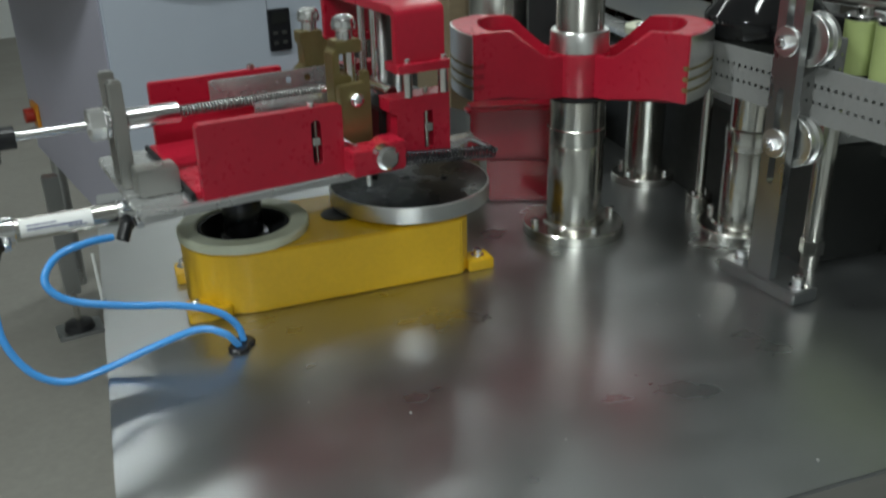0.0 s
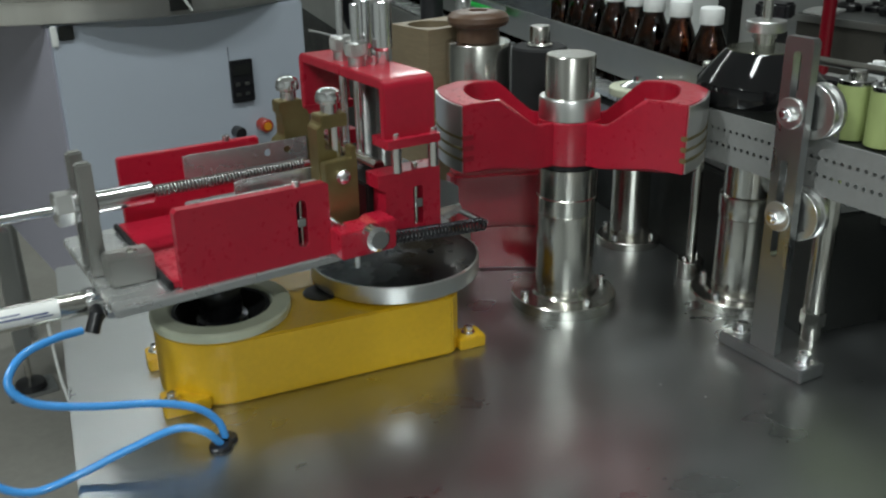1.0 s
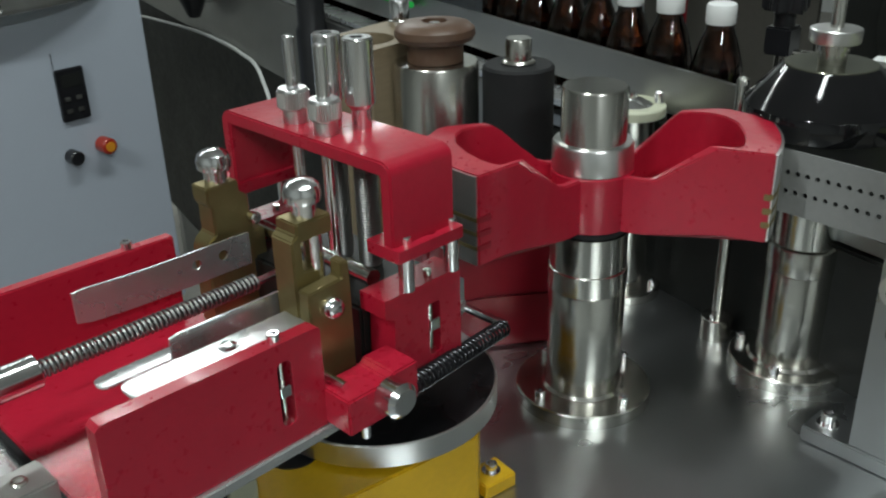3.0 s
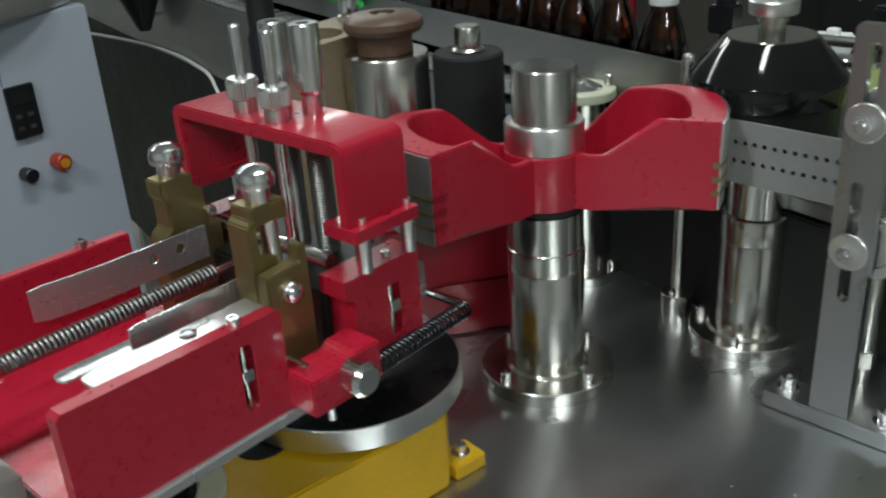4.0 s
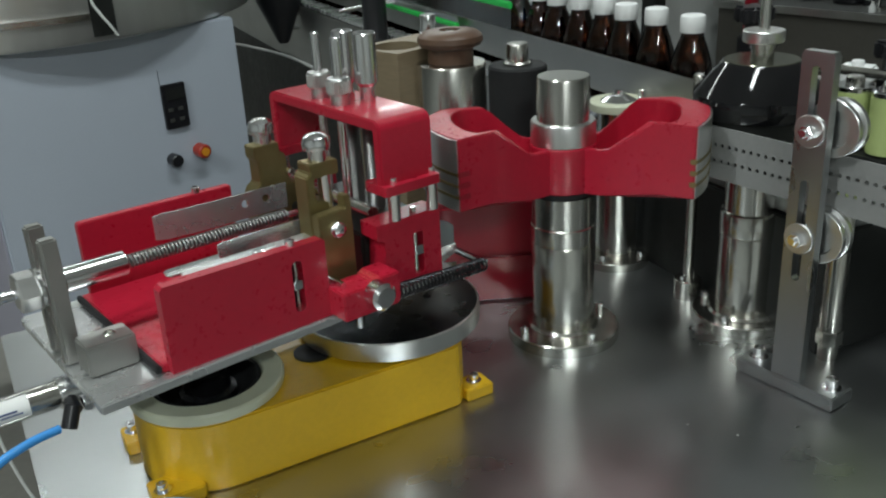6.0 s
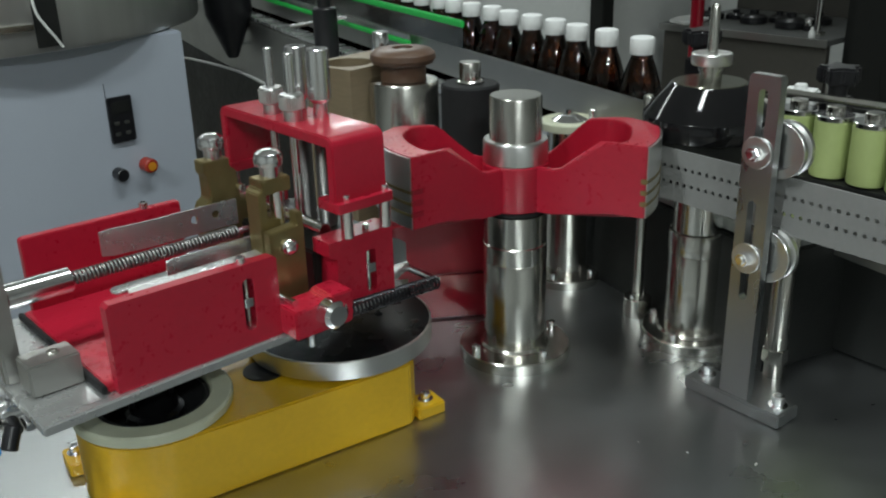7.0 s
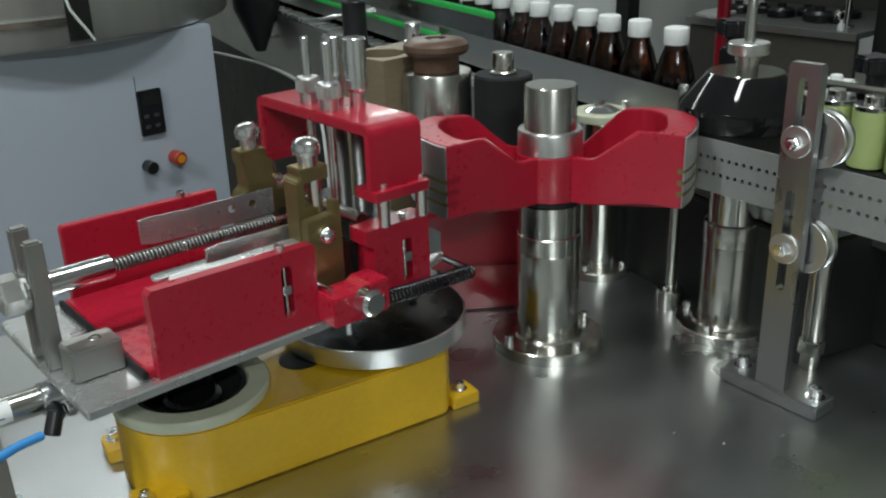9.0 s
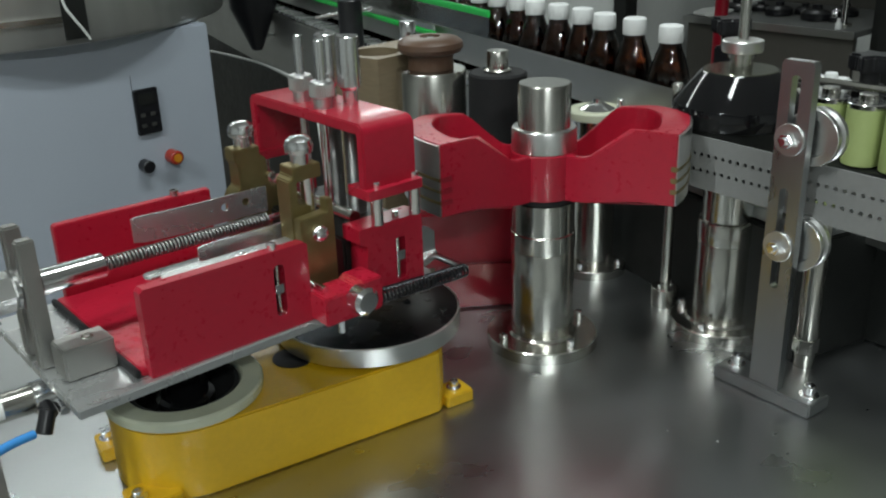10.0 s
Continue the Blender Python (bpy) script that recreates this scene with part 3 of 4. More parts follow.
C1 = (0.737, 0.925)
post(*C1, [("column", [(0.0342, 0.0100), (0.0342, 0.1140), (0.0335, 0.1150), (0.0350, 0.1160), (0.0350, 0.1350), (0.0338, 0.1360), (0.0338, 0.1700)], STEEL, ""),
           ("shaft", [(0.0285, 0.1700), (0.0285, 0.1800), (0.0275, 0.1820), (0.0275, 0.2935), (0.0262, 0.2955), (0, 0.2955)], STEEL, ""),
           ("collar", [(0.0342, 0.2265), (0.0342, 0.2480), (0.0330, 0.2500), (0.0277, 0.2500)], ALU, "bright turned collar")],
     "stainless steel shaft post on a bolted round flange", flange_r=0.0625, bolt_r=0.0525, turn=-10)


# ---- red gripper spider on the front post ----
ARM_OUT = [(.02, .022), (.05, .033), (.095, .0485), (.1347, .0614), (.143, .0383), (.1474, .0129), (.1472, -.0155), (.1423, -.0328), (.126, -.048), (.112, -.058), (.085, -.055), (.05, -.042), (.02, -.031)]
ARM_IN = [(.02, .014), (.05, .025), (.088, .041), (.1095, .0465), (.116, .035), (.119, .012), (.1185, -.006), (.117, -.018), (.110, -.033), (.097, -.044), (.080, -.0445), (.05, -.033), (.02, -.022)]


def gripper_arm(t, angle, side):
    """One arm: a walled pocket whose rim slopes up from the hub. side: +1 or -1, where its square corner lies."""
    zhub, ztop = 0.2250, 0.2605

    def top(p):
        f = min(1.0, max(0.0, (p[0] - 0.040 - 0.22 * p[1]) / 0.045))
        return zhub + (ztop - zhub) * f

    def bottom(p):
        return 0.1765 + 0.011 * min(1.0, max(0.0, (p[0] - 0.04) / 0.06))

    def dense(pts):
        out = []
        for a, c in zip(pts, pts[1:]):
            out += [tuple(a[k] + (c[k] - a[k]) * i / 4 for k in (0, 1)) for i in range(4)]
        return out + [pts[-1]]

    def rounded(pts, first, last):
        mid = smooth_path([(x, y, 0) for x, y in pts[first:last]], 4)
        return dense(pts[:first + 1])[:-1] + [(v.x, v.y) for v in mid] + dense(pts[last - 1:])[1:]

    outer, inner = rounded(ARM_OUT, 3, 11), rounded(ARM_IN, 3, 11)
    b = bmesh.new()
    cols = [[b.verts.new((o[0], o[1], bottom(o))), b.verts.new((o[0], o[1], top(o))), b.verts.new((i[0], i[1], top(o))), b.verts.new((i[0], i[1], 0.199))] for o, i in zip(outer, inner)]
    for a, c in zip(cols, cols[1:]):
        for k in range(3):
            b.faces.new((a[k], c[k], c[k + 1], a[k + 1]))
    b.faces.new([c[0] for c in cols])
    b.faces.new([c[3] for c in cols][::-1])
    b.faces.new((cols[0][0], cols[0][1], cols[0][2], cols[0][3], cols[-1][3], cols[-1][2], cols[-1][1], cols[-1][0]))
    bmesh.ops.recalc_face_normals(b, faces=b.faces[:])
    es = [e for e in b.edges if len(e.link_faces) == 2 and e.calc_face_angle(0) > 0.9]
    bmesh.ops.bevel(b, geom=es, offset=0.0011, segments=2, affect="EDGES", clamp_overlap=True)
    m = pose(0, 0, 0, 0, 0, angle) @ Matrix.Diagonal((1, side, 1, 1))
    bmesh.ops.transform(b, matrix=m, verts=b.verts[:])
    arm = part("gripper_arm", b, RED, t)
    pad = sector(bmesh.new(), 0.1470, 0.1494, -9, 24.0, 0.1885, 0.2595, 0)
    bmesh.ops.transform(pad, matrix=m, verts=pad.verts[:])
    p = part("pad", pad, ALU, arm, "bright curved pad on the end")
    for z in (0.201, 0.2125, 0.224):
        s = sector(bmesh.new(), 0.1480, 0.1500, -9.5, 24.3, z, z + 0.0030, 0)
        bmesh.ops.transform(s, matrix=m, verts=s.verts[:])
        part("brass_strip", s, BRASS, p, "brass strip let into the pad")
        # Grooves drawn as bars; on one arm darker red paints the shade in them.
        n = box(bmesh.new(), -0.012 if side > 0 else -0.005, 0.001, -0.002, 0.0008, z - 0.001, z + 0.0042, 0.0006)
        bmesh.ops.transform(n, matrix=m @ pose(0.1347, 0.0614, 0, 0, 0, 15), verts=n.verts[:])
        part("notch", n, DARKRED if side > 0 else BRASS, arm)


def sector(bm, r0, r1, a0, a1, z0, z1, turn, k=14):
    pts = [(r1 * math.cos(radians(a0 + (a1 - a0) * i / k)), r1 * math.sin(radians(a0 + (a1 - a0) * i / k))) for i in range(k + 1)]
    pts += [(r0 * math.cos(radians(a1 + (a0 - a1) * i / k)), r0 * math.sin(radians(a1 + (a0 - a1) * i / k))) for i in range(k + 1)]
    b = slab(None, pts, z0, z1)
    return join(bm, b, pose(0, 0, 0, 0, 0, turn))


sp = thing("gripper_spider", pose(C1[0], C1[1], 0), "red painted gripper arms clamped round the post", "gripper")
part("hub", lathe(bmesh.new(), [(0.0278, 0.1760), (0.0345, 0.1770), (0.0350, 0.1780), (0.0350, 0.2245), (0.034, 0.2258), (0.0278, 0.2258)], n=48), RED, sp)
part("seal", lathe(bmesh.new(), [(0.0290, 0.1705), (0.0325, 0.1710), (0.0325, 0.1755), (0.0290, 0.1760)], n=40), RUBBER, sp, "black seal ring under the hub")
gripper_arm(sp, 158.0, 1)
gripper_arm(sp, -53.5, -1)


# ---- rollers and housings behind the front post ----
def red_housing():
    t = thing("pallet_housing", pose(-0.0025, 0.002, 0), "glossy red stepped housing on the table, its shadow put into the paint", "machine housing")
    part("lower_body", slab(None, [(0.700, 1.062), (0.735, 1.042), (0.790, 1.000), (0.835, 1.030), (0.815, 1.088), (0.72, 1.088)], 0.0, 0.062, bev=0.004), DARKRED, t)
    part("upper_body", slab(None, [(0.672, 1.062), (0.690, 1.050), (0.732, 1.035), (0.790, 0.990), (0.842, 1.020), (0.812, 1.036), (0.765, 1.088), (0.68, 1.088)], 0.0625, 0.135, bev=0.005), DARKRED, t)


red_housing()


def spool_roller():
    t = thing("glue_roller", pose(0.757, 1.130, 0), "bright steel roller with a brown handwheel on top", "roller")
    part("cylinder", lathe(bmesh.new(), [(0.030, 0), (0.030, 0.1525), (0.0405, 0.1535), (0.042, 0.1550), (0.042, 0.2785), (0.0408, 0.2805), (0.026, 0.2805)], n=56), STEEL, t)
    part("handwheel", lathe(bmesh.new(), [(0.0275, 0.2810), (0.027, 0.2945), (0.0285, 0.2985), (0.0365, 0.3015), (0.0395, 0.3065), (0.0385, 0.3125), (0.033, 0.3170), (0.022, 0.3190), (0.0125, 0.3190), (0.0115, 0.3105), (0, 0.3105)], n=48), BROWN, t, "brown moulded handwheel with a hollow centre")
    part("nut", rod(bmesh.new(), (0, 0, 0.3105), (0, 0, 0.3175), 0.0065, n=6, ch=0.001), STEEL, t)


spool_roller()


def black_roller():
    t = thing("rubber_roller", pose(0.807, 1.067, 0), "black rubber covered roller on a steel shaft", "roller")
    part("cover", lathe(bmesh.new(), [(0.020, 0.1430), (0.033, 0.1435), (0.035, 0.1460), (0.035, 0.2750), (0.033, 0.2775), (0.018, 0.2775)], n=48), RUBBER, t)
    part("shaft", lathe(bmesh.new(), [(0.016, 0.0000), (0.016, 0.2785), (0.0165, 0.2795), (0.0145, 0.2815), (0.0128, 0.2820), (0.0128, 0.3010), (0.0118, 0.3025), (0, 0.3025)], n=32), STEEL, t)


black_roller()


def glue_box():
    t = thing("glue_box", pose(0.750, 1.203, 0, 0, 0, 6), "tan laminate glue box with a round bore", "box")
    part("body", slab(None, rrect(-0.053, 0.070, -0.036, 0.046, 0.003, 3), 0.0, 0.295, [circle(-0.016, 0.006, 0.030, 28)], bev=0.0), TAN, t)
    part("bore", lathe(bmesh.new(), [(0.0296, 0.23), (0.0, 0.23)], -0.016, 0.006, 28, close=False), BROWN, t)
    part("pin", lathe(bmesh.new(), [(0.012, 0.2955), (0.012, 0.301), (0.0105, 0.302), (0.0105, 0.322), (0.0098, 0.323), (0, 0.323)], 0.052, 0.018, 24), CHROME, t)


glue_box()


def back_post():
    t = thing("bearing_post", pose(0.934, 1.020, 0), "steel post with a cream bearing cap on a round flange", "machine post")
    part("flange", lathe(bmesh.new(), [(0.044, 0), (0.044, 0.0100), (0.0425, 0.0115), (0.027, 0.0115)], n=48), STEEL, t)
    part("column", lathe(bmesh.new(), [(0.026, 0.0115), (0.026, 0.2055), (0.0265, 0.2075)], n=48), STEEL, t)
    part("cap", lathe(bmesh.new(), [(0.020, 0.2075), (0.036, 0.2075), (0.0365, 0.2090), (0.0365, 0.2165), (0.035, 0.2180), (0.023, 0.2180), (0.0225, 0.2165)], n=48), CREAM, t, "cream nylon cap")
    part("nut", lathe(bmesh.new(), [(0.022, 0.2165), (0.022, 0.2180), (0.012, 0.2235), (0.006, 0.2245), (0.006, 0.2305), (0, 0.2310)], n=28), CHROME, t)
    part("pin", rod(bmesh.new(), (0.019, -0.022, 0.218), (0.019, -0.022, 0.2315), 0.005, n=14, ch=0.0015), CHROME, t)
    for i in range(4):
        a = radians(15 + 90 * i)
        bolt_parts(t, 0.036 * math.cos(a), 0.036 * math.sin(a), 0.0115, 0.0044, 0.008, False)


back_post()

# ---- tapered pulley post with the perforated belt ----
C2 = (0.9065, 0.806)
post(*C2, [("column", [(0.0300, 0.0100), (0.0300, 0.1070), (0.0293, 0.1080), (0.0312, 0.1092), (0.0312, 0.1330), (0.0305, 0.1340), (0.0275, 0.1350), (0.0275, 0.1890)], STEEL, ""),
           ("pulley", [(0.045, 0.1830), (0.0630, 0.1850), (0.0630, 0.2445), (0.045, 0.2450)], DARKBODY, "dark belt pulley"),
           ("hood", [(0.060, 0.2455), (0.0670, 0.2455), (0.0675, 0.2465), (0.0675, 0.2660), (0.0668, 0.2670), (0.0402, 0.2975), (0.0388, 0.2985), (0.015, 0.2985)], GLOSSBLACK, "polished black tapered hood"),
           ("lid", [(0.0380, 0.2985), (0.0375, 0.2995), (0.012, 0.2995)], OLIVE, "olive disc on the hood"),
           ("spindle", [(0.0115, 0.2995), (0.0115, 0.3100), (0.0135, 0.3105), (0.0135, 0.3160), (0.0115, 0.3165)], STEEL, ""),
           ("hand_nut", [(0.0115, 0.3165), (0.0200, 0.3170), (0.0210, 0.3185), (0.0210, 0.3280), (0.0200, 0.3290), (0.006, 0.3295)], ALU, "knurled hand nut"),
           ("tip", [(0.0055, 0.3290), (0.0050, 0.3750), (0.0035, 0.3780), (0, 0.3790)], STEEL, "")],
     "stainless post with a glossy black tapered pulley hood", flange_r=0.055, bolt_r=0.0455, turn=10, name="pulley_post")


def belt():
    """A perforated belt: cells of one hole each, along a straight run, half round the pulley and back."""
    r, pitch = 0.0640, 0.0088
    x0, yc = C2[0] - r, C2[1]
    straight, arc = 0.75, math.pi * r
    total = straight + arc + 0.06
    n = int(total / pitch)

    def at(s, d):
        rr = r + d
        if s < straight:
            return C2[0] - rr, yc - straight + s
        if s < straight + arc:
            a = math.pi - (s - straight) / r
            return C2[0] + rr * math.cos(a), yc + rr * math.sin(a)
        return C2[0] + rr, yc - (s - straight - arc)

    bm = bmesh.new()
    cache = {}

    def vert(s, z, d):
        key = (round(s, 5), round(z, 5), d)
        if key not in cache:
            cache[key] = bm.verts.new((*at(s, d), z))
        return cache[key]

    for d in (0.0, 0.0022):
        for i in range(n):
            s0, s1 = i * total / n, (i + 1) * total / n
            sm = (s0 + s1) / 2
            for k, (za, zb) in enumerate(((0.1855, 0.1965), (0.1965, 0.2135), (0.2135, 0.2295), (0.2295, 0.2405))):
                zm = (za + zb) / 2
                if k in (0, 3):
                    a = [vert(s0, za, d), vert(sm, za, d), vert(s1, za, d), vert(s1, zb, d), vert(sm, zb, d), vert(s0, zb, d)]
                    bm.faces.new(a)
                    continue
                ring = [(s0, za), (sm, za), (s1, za), (s1, zm), (s1, zb), (sm, zb), (s0, zb), (s0, zm)]
                hole = [(sm + 0.0023 * math.cos(radians(q)), zm + 0.0023 * math.sin(radians(q))) for q in (225, 270, 315, 0, 45, 90, 135, 180)]
                for j in range(8):
                    q = (j + 1) % 8
                    bm.faces.new((vert(*ring[j], d), vert(*ring[q], d), vert(*hole[q], d), vert(*hole[j], d)))
    for z in (0.1855, 0.2405):
        for i in range(n):
            s0, s1 = i * total / n, (i + 1) * total / n
            sm = (s0 + s1) / 2
            for p, q in ((s0, sm), (sm, s1)):
                bm.faces.new((vert(p, z, 0.0), vert(q, z, 0.0), vert(q, z, 0.0022), vert(p, z, 0.0022)))
    t = thing("perforated_belt", pose(C2[0], C2[1], 0, 0, 0, -4.2) @ Matrix.Translation((-C2[0], -C2[1], 0)), "grey flat belt with two rows of small holes", "belt")
    part("band", bm, BELT, t)
    part("splice", box(bmesh.new(), x0 - 0.0032, x0 - 0.0023, 0.395, 0.412, 0.1860, 0.2400, 0.0003), BELT, t, "overlapped splice of the belt")


belt()


def arm_bracket():
    t = thing("belt_tensioner", pose(0.7998, 0.687, 0, 0, 0, -3), "satin steel slotted upright with two belt guide pulleys", "bracket")
    part("foot_bar", box(bmesh.new(), 0.001, 0.036, -0.054, 0.056, 0, 0.0145, 0.0015), SATIN, t)
    bolt_parts(t, 0.0195, 0.0415, 0.0145, 0.0062, 0.010)
    bolt_parts(t, 0.0195, -0.0415, 0.0145, 0.0062, 0.010)
    out = [(-0.0165, 0.0), (0.0155, 0.0), (0.0155, 0.333), (0.0130, 0.3365), (-0.0140, 0.3365), (-0.0165, 0.333)]
    b = slab(None, out, 0.004, 0.0135, [rrect(-0.0045, 0.0045, 0.105, 0.205, 0.004, 4), rrect(-0.0045, 0.0045, 0.258, 0.324, 0.004, 4)])
    bmesh.ops.transform(b, matrix=Matrix(((0, 0, 1, 0), (1, 0, 0, 0), (0, 1, 0, 0.0147), (0, 0, 0, 1))) , verts=b.verts[:])
    for v in b.verts:
        v.co.z -= 0.0147 if v.co.z > 0.3 else 0
    up = part("upright", b, SATIN, t, "slotted flat steel upright")
    for k, z in enumerate((0.266, 0.163)):
        w = part("washer", rod(bmesh.new(), (0.004, 0, z), (0.0015, 0, z), 0.0150, n=32, ch=0.0006), ALU, t)
        part("bolt_head", rod(bmesh.new(), (0.0015, 0, z), (-0.0055, 0, z), 0.0072, n=6, ch=0.0008), CHROME, w)
        part("bolt_end", rod(bmesh.new(), (-0.0055, 0, z), (-0.0085, 0, z), 0.0040, n=14, ch=0.0006), CHROME, w)
        p = bmesh.new()
        lathe(p, [(0.008, 0.003), (0.0165, 0.003), (0.0175, 0.0), (0.0255, 0.0), (0.026, 0.0006), (0.026, 0.0050), (0.0225, 0.0066), (0.0225, 0.0108), (0.026, 0.0124), (0.026, 0.0169), (0.0255, 0.0175), (0.0175, 0.0175), (0.0165, 0.0145), (0.008, 0.0145)],
              n=40, m=pose(0.0150, -0.014 if k == 0 else -0.011, z + 0.002, 0, 90, 0))
        part("guide_pulley", p, ALU, t, "grooved bright guide pulley")
    return t


arm_bracket()


def support_rod(x, y, h, r, base_r, base_h, name, label):
    t = thing(name, pose(x, y, 0), label, "rod")
    part("collar", lathe(bmesh.new(), [(base_r, 0), (base_r, base_h - 0.001), (base_r - 0.001, base_h), (r, base_h)], n=28), STEEL, t)
    part("bar", lathe(bmesh.new(), [(r, base_h), (r, h - 0.004), (r * 0.8, h - 0.0015), (0, h)], n=24), STEEL, t)
    part("screw", socket_screw(bmesh.new(), base_r * 0.62, 0.0, base_h, 0.003, 0.005), CHROME, t)
    part("screw", socket_screw(bmesh.new(), -base_r * 0.62, 0.0, base_h, 0.003, 0.005), CHROME, t)
    return t


support_rod(0.912, 0.886, 0.2735, 0.0062, 0.0165, 0.024, "guide_rod", "slim round steel guide rod in a collar on the table")
sr = thing("pulley_rod", pose(0.893, 0.692, 0), "round steel rod with wrench flats beside the tensioner", "rod")
part("bar", lathe(bmesh.new(), [(0.0115, 0.034), (0.0115, 0.179), (0.0105, 0.181), (0, 0.181)], n=28), STEEL, sr)
part("hexagon", rod(bmesh.new(), (0, 0, 0.016), (0, 0, 0.034), 0.0132, n=6, ch=0.001), STEEL, sr)
part("stub", lathe(bmesh.new(), [(0.0105, 0), (0.0105, 0.016)], n=24), STEEL, sr)


# ---- conveyor ----
LINE = pose(0, 0, 0, 0, 0, -14.4)  # along its own y axis
def conveyor():
    t = thing("bottle_conveyor", LINE, "long stainless bottle conveyor with low side plates", "conveyor")
    part("front_plate", box(bmesh.new(), 0.685, 0.690, 1.10, 4.0, 0.206, 0.255, 0.0008), RAIL, t, "plain steel side plate")
    part("back_plate", box(bmesh.new(), 0.772, 0.776, 0.70, 4.0, 0.12, 0.180, 0.0008), RAIL, t)
    part("chain", box(bmesh.new(), 0.692, 0.770, 0.90, 4.0, 0.139, 0.154, 0.001), SATIN, t, "flat steel slat chain")
    part("ledge", box(bmesh.new(), 0.645, 0.684, 1.235, 4.0, 0.188, 0.196, 0.001), PLATE, t, "bright ledge under the side plate")
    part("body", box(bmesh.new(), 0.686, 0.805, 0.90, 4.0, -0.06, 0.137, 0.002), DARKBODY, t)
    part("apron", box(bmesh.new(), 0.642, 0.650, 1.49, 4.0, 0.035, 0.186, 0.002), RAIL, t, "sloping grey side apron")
    # Added dark sheet for the shade below the apron; hides the floor beyond.
    part("gap_shade", box(bmesh.new(), 0.654, 0.664, 1.42, 4.0, -0.62, 0.033, 0.002), DARKBODY, t, "dark sheet standing in for the shade under the apron")
    for y in (1.0, 2.2, 3.5):
        part("leg", box(bmesh.new(), 0.71, 0.76, y, y + 0.05, FLOOR, -0.062, 0.002), SATIN, t)


conveyor()


def machine_back():
    """Dark back panel where the table ends."""
    t = thing("machine_housing", pose(0, 0, 0), "dark grey machine housing closing the back of the table", "machine housing")
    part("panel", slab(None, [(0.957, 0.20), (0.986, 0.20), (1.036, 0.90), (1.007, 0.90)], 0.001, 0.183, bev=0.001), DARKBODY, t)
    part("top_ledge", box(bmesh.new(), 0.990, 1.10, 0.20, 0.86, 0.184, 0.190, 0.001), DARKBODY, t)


machine_back()


def bottle(x, y):
    t = thing("syrup_bottle", LINE @ pose(x, y, 0.154), "brown amber glass bottle with a white screw cap", "bottle", "bottles on the conveyor")
    prof = [(0.0000, 0.0000), (0.0249, 0.0000), (0.0264, 0.0023), (0.0272, 0.0070), (0.0272, 0.0885), (0.0266, 0.0967), (0.0238, 0.1095), (0.0186, 0.1270), (0.0147, 0.1363), (0.0132, 0.1410), (0.0132, 0.1561)]
    part("glass_body", lathe(bmesh.new(), prof, n=48, close=True), AMBER, t, "brown amber glass")
    liquid = [(0.0000, 0.0035), (0.0238, 0.0035), (0.0257, 0.0070), (0.0257, 0.0885), (0.0250, 0.0955), (0.0238, 0.1014), (0.0000, 0.1014)]
    part("contents", lathe(bmesh.new(), liquid, n=28), SYRUP, t, "dark liquid")
    cap = [(0.0147, 0.1439), (0.0152, 0.1450), (0.0152, 0.1614), (0.0144, 0.1637), (0.0122, 0.1648), (0.0000, 0.1652)]
    part("cap", lathe(bmesh.new(), cap, n=32), WHITECAP, t, "white ribbed screw cap")
    return t


first = bottle(0.728, 1.180)
for k in range(1, 28):
    copy_thing(first, LINE @ pose(0.728 + 0.003 * math.sin(k * 2.3), 1.196 + 0.0585 * k, 0.154, 0, 0, 40 * k))


def guide_rails():
    t = thing("guide_rail", LINE, "clear guide rail edged with green plastic strips", "rail")
    part("green_strip", box(bmesh.new(), 0.675, 0.681, 1.545, 3.8, 0.290, 0.301, 0.002), GREEN, t, "bright green edge strip")
    part("plate", box(bmesh.new(), 0.677, 0.679, 1.545, 3.8, 0.258, 0.290, 0.0004), CLEAR, t, "clear plastic guide strip")
    part("green_strip", box(bmesh.new(), 0.670, 0.678, 1.73, 3.8, 0.238, 0.248, 0.002), GREEN, t, "bright green edge strip")
    part("plate", box(bmesh.new(), 0.672, 0.675, 1.73, 3.8, 0.248, 0.2565, 0.0004), ALU, t)


guide_rails()


def guide_clamp():
    t = thing("rail_clamp", LINE @ pose(0.620, 1.990, 0), "black plastic rail clamp with a chrome cross rod", "clamp")
    part("stem", lathe(bmesh.new(), [(0.028, 0.0), (0.028, 0.17), (0.0235, 0.18), (0.0235, 0.278), (0.021, 0.281), (0.013, 0.282), (0.013, 0.36)], n=28), BLACK, t)
    part("bracket", box(bmesh.new(), -0.02, 0.022, -0.03, 0.03, 0.0, 0.030, 0.003), BLACK, t)
    part("cross_rod", rod(bmesh.new(), (-0.06, 0.030, 0.246), (0.04, -0.012, 0.261), 0.0042, n=14), CHROME, t)


guide_clamp()


# ---- lime rollers at the belt's back run ----
def lime_roller(x, y):
    t = thing("pressure_roller", pose(x, y, 0.192), "pale lime rubber roller with a chrome cap", "roller", "lime rollers behind the belt")
    part("sleeve", lathe(bmesh.new(), [(0.0195, 0.0), (0.0203, 0.001), (0.0203, 0.0605), (0.0198, 0.0612)], n=32), LIME, t)
    part("cap", lathe(bmesh.new(), [(0.0200, 0.0614), (0.0206, 0.0620), (0.0206, 0.0665), (0.0196, 0.0676), (0.008, 0.0676)], n=32), CHROME, t, "chrome cap")
    part("bolt_head", lathe(bmesh.new(), [(0.0098, 0.0676), (0.0098, 0.0755), (0.0088, 0.0768), (0, 0.0768)], n=20), STEEL, t)
    return t


lr = lime_roller(1.017, 0.761)
for k in range(1, 11):
    copy_thing(lr, pose(1.017 - 0.0030 * k, 0.761 - 0.0434 * k, 0.192))

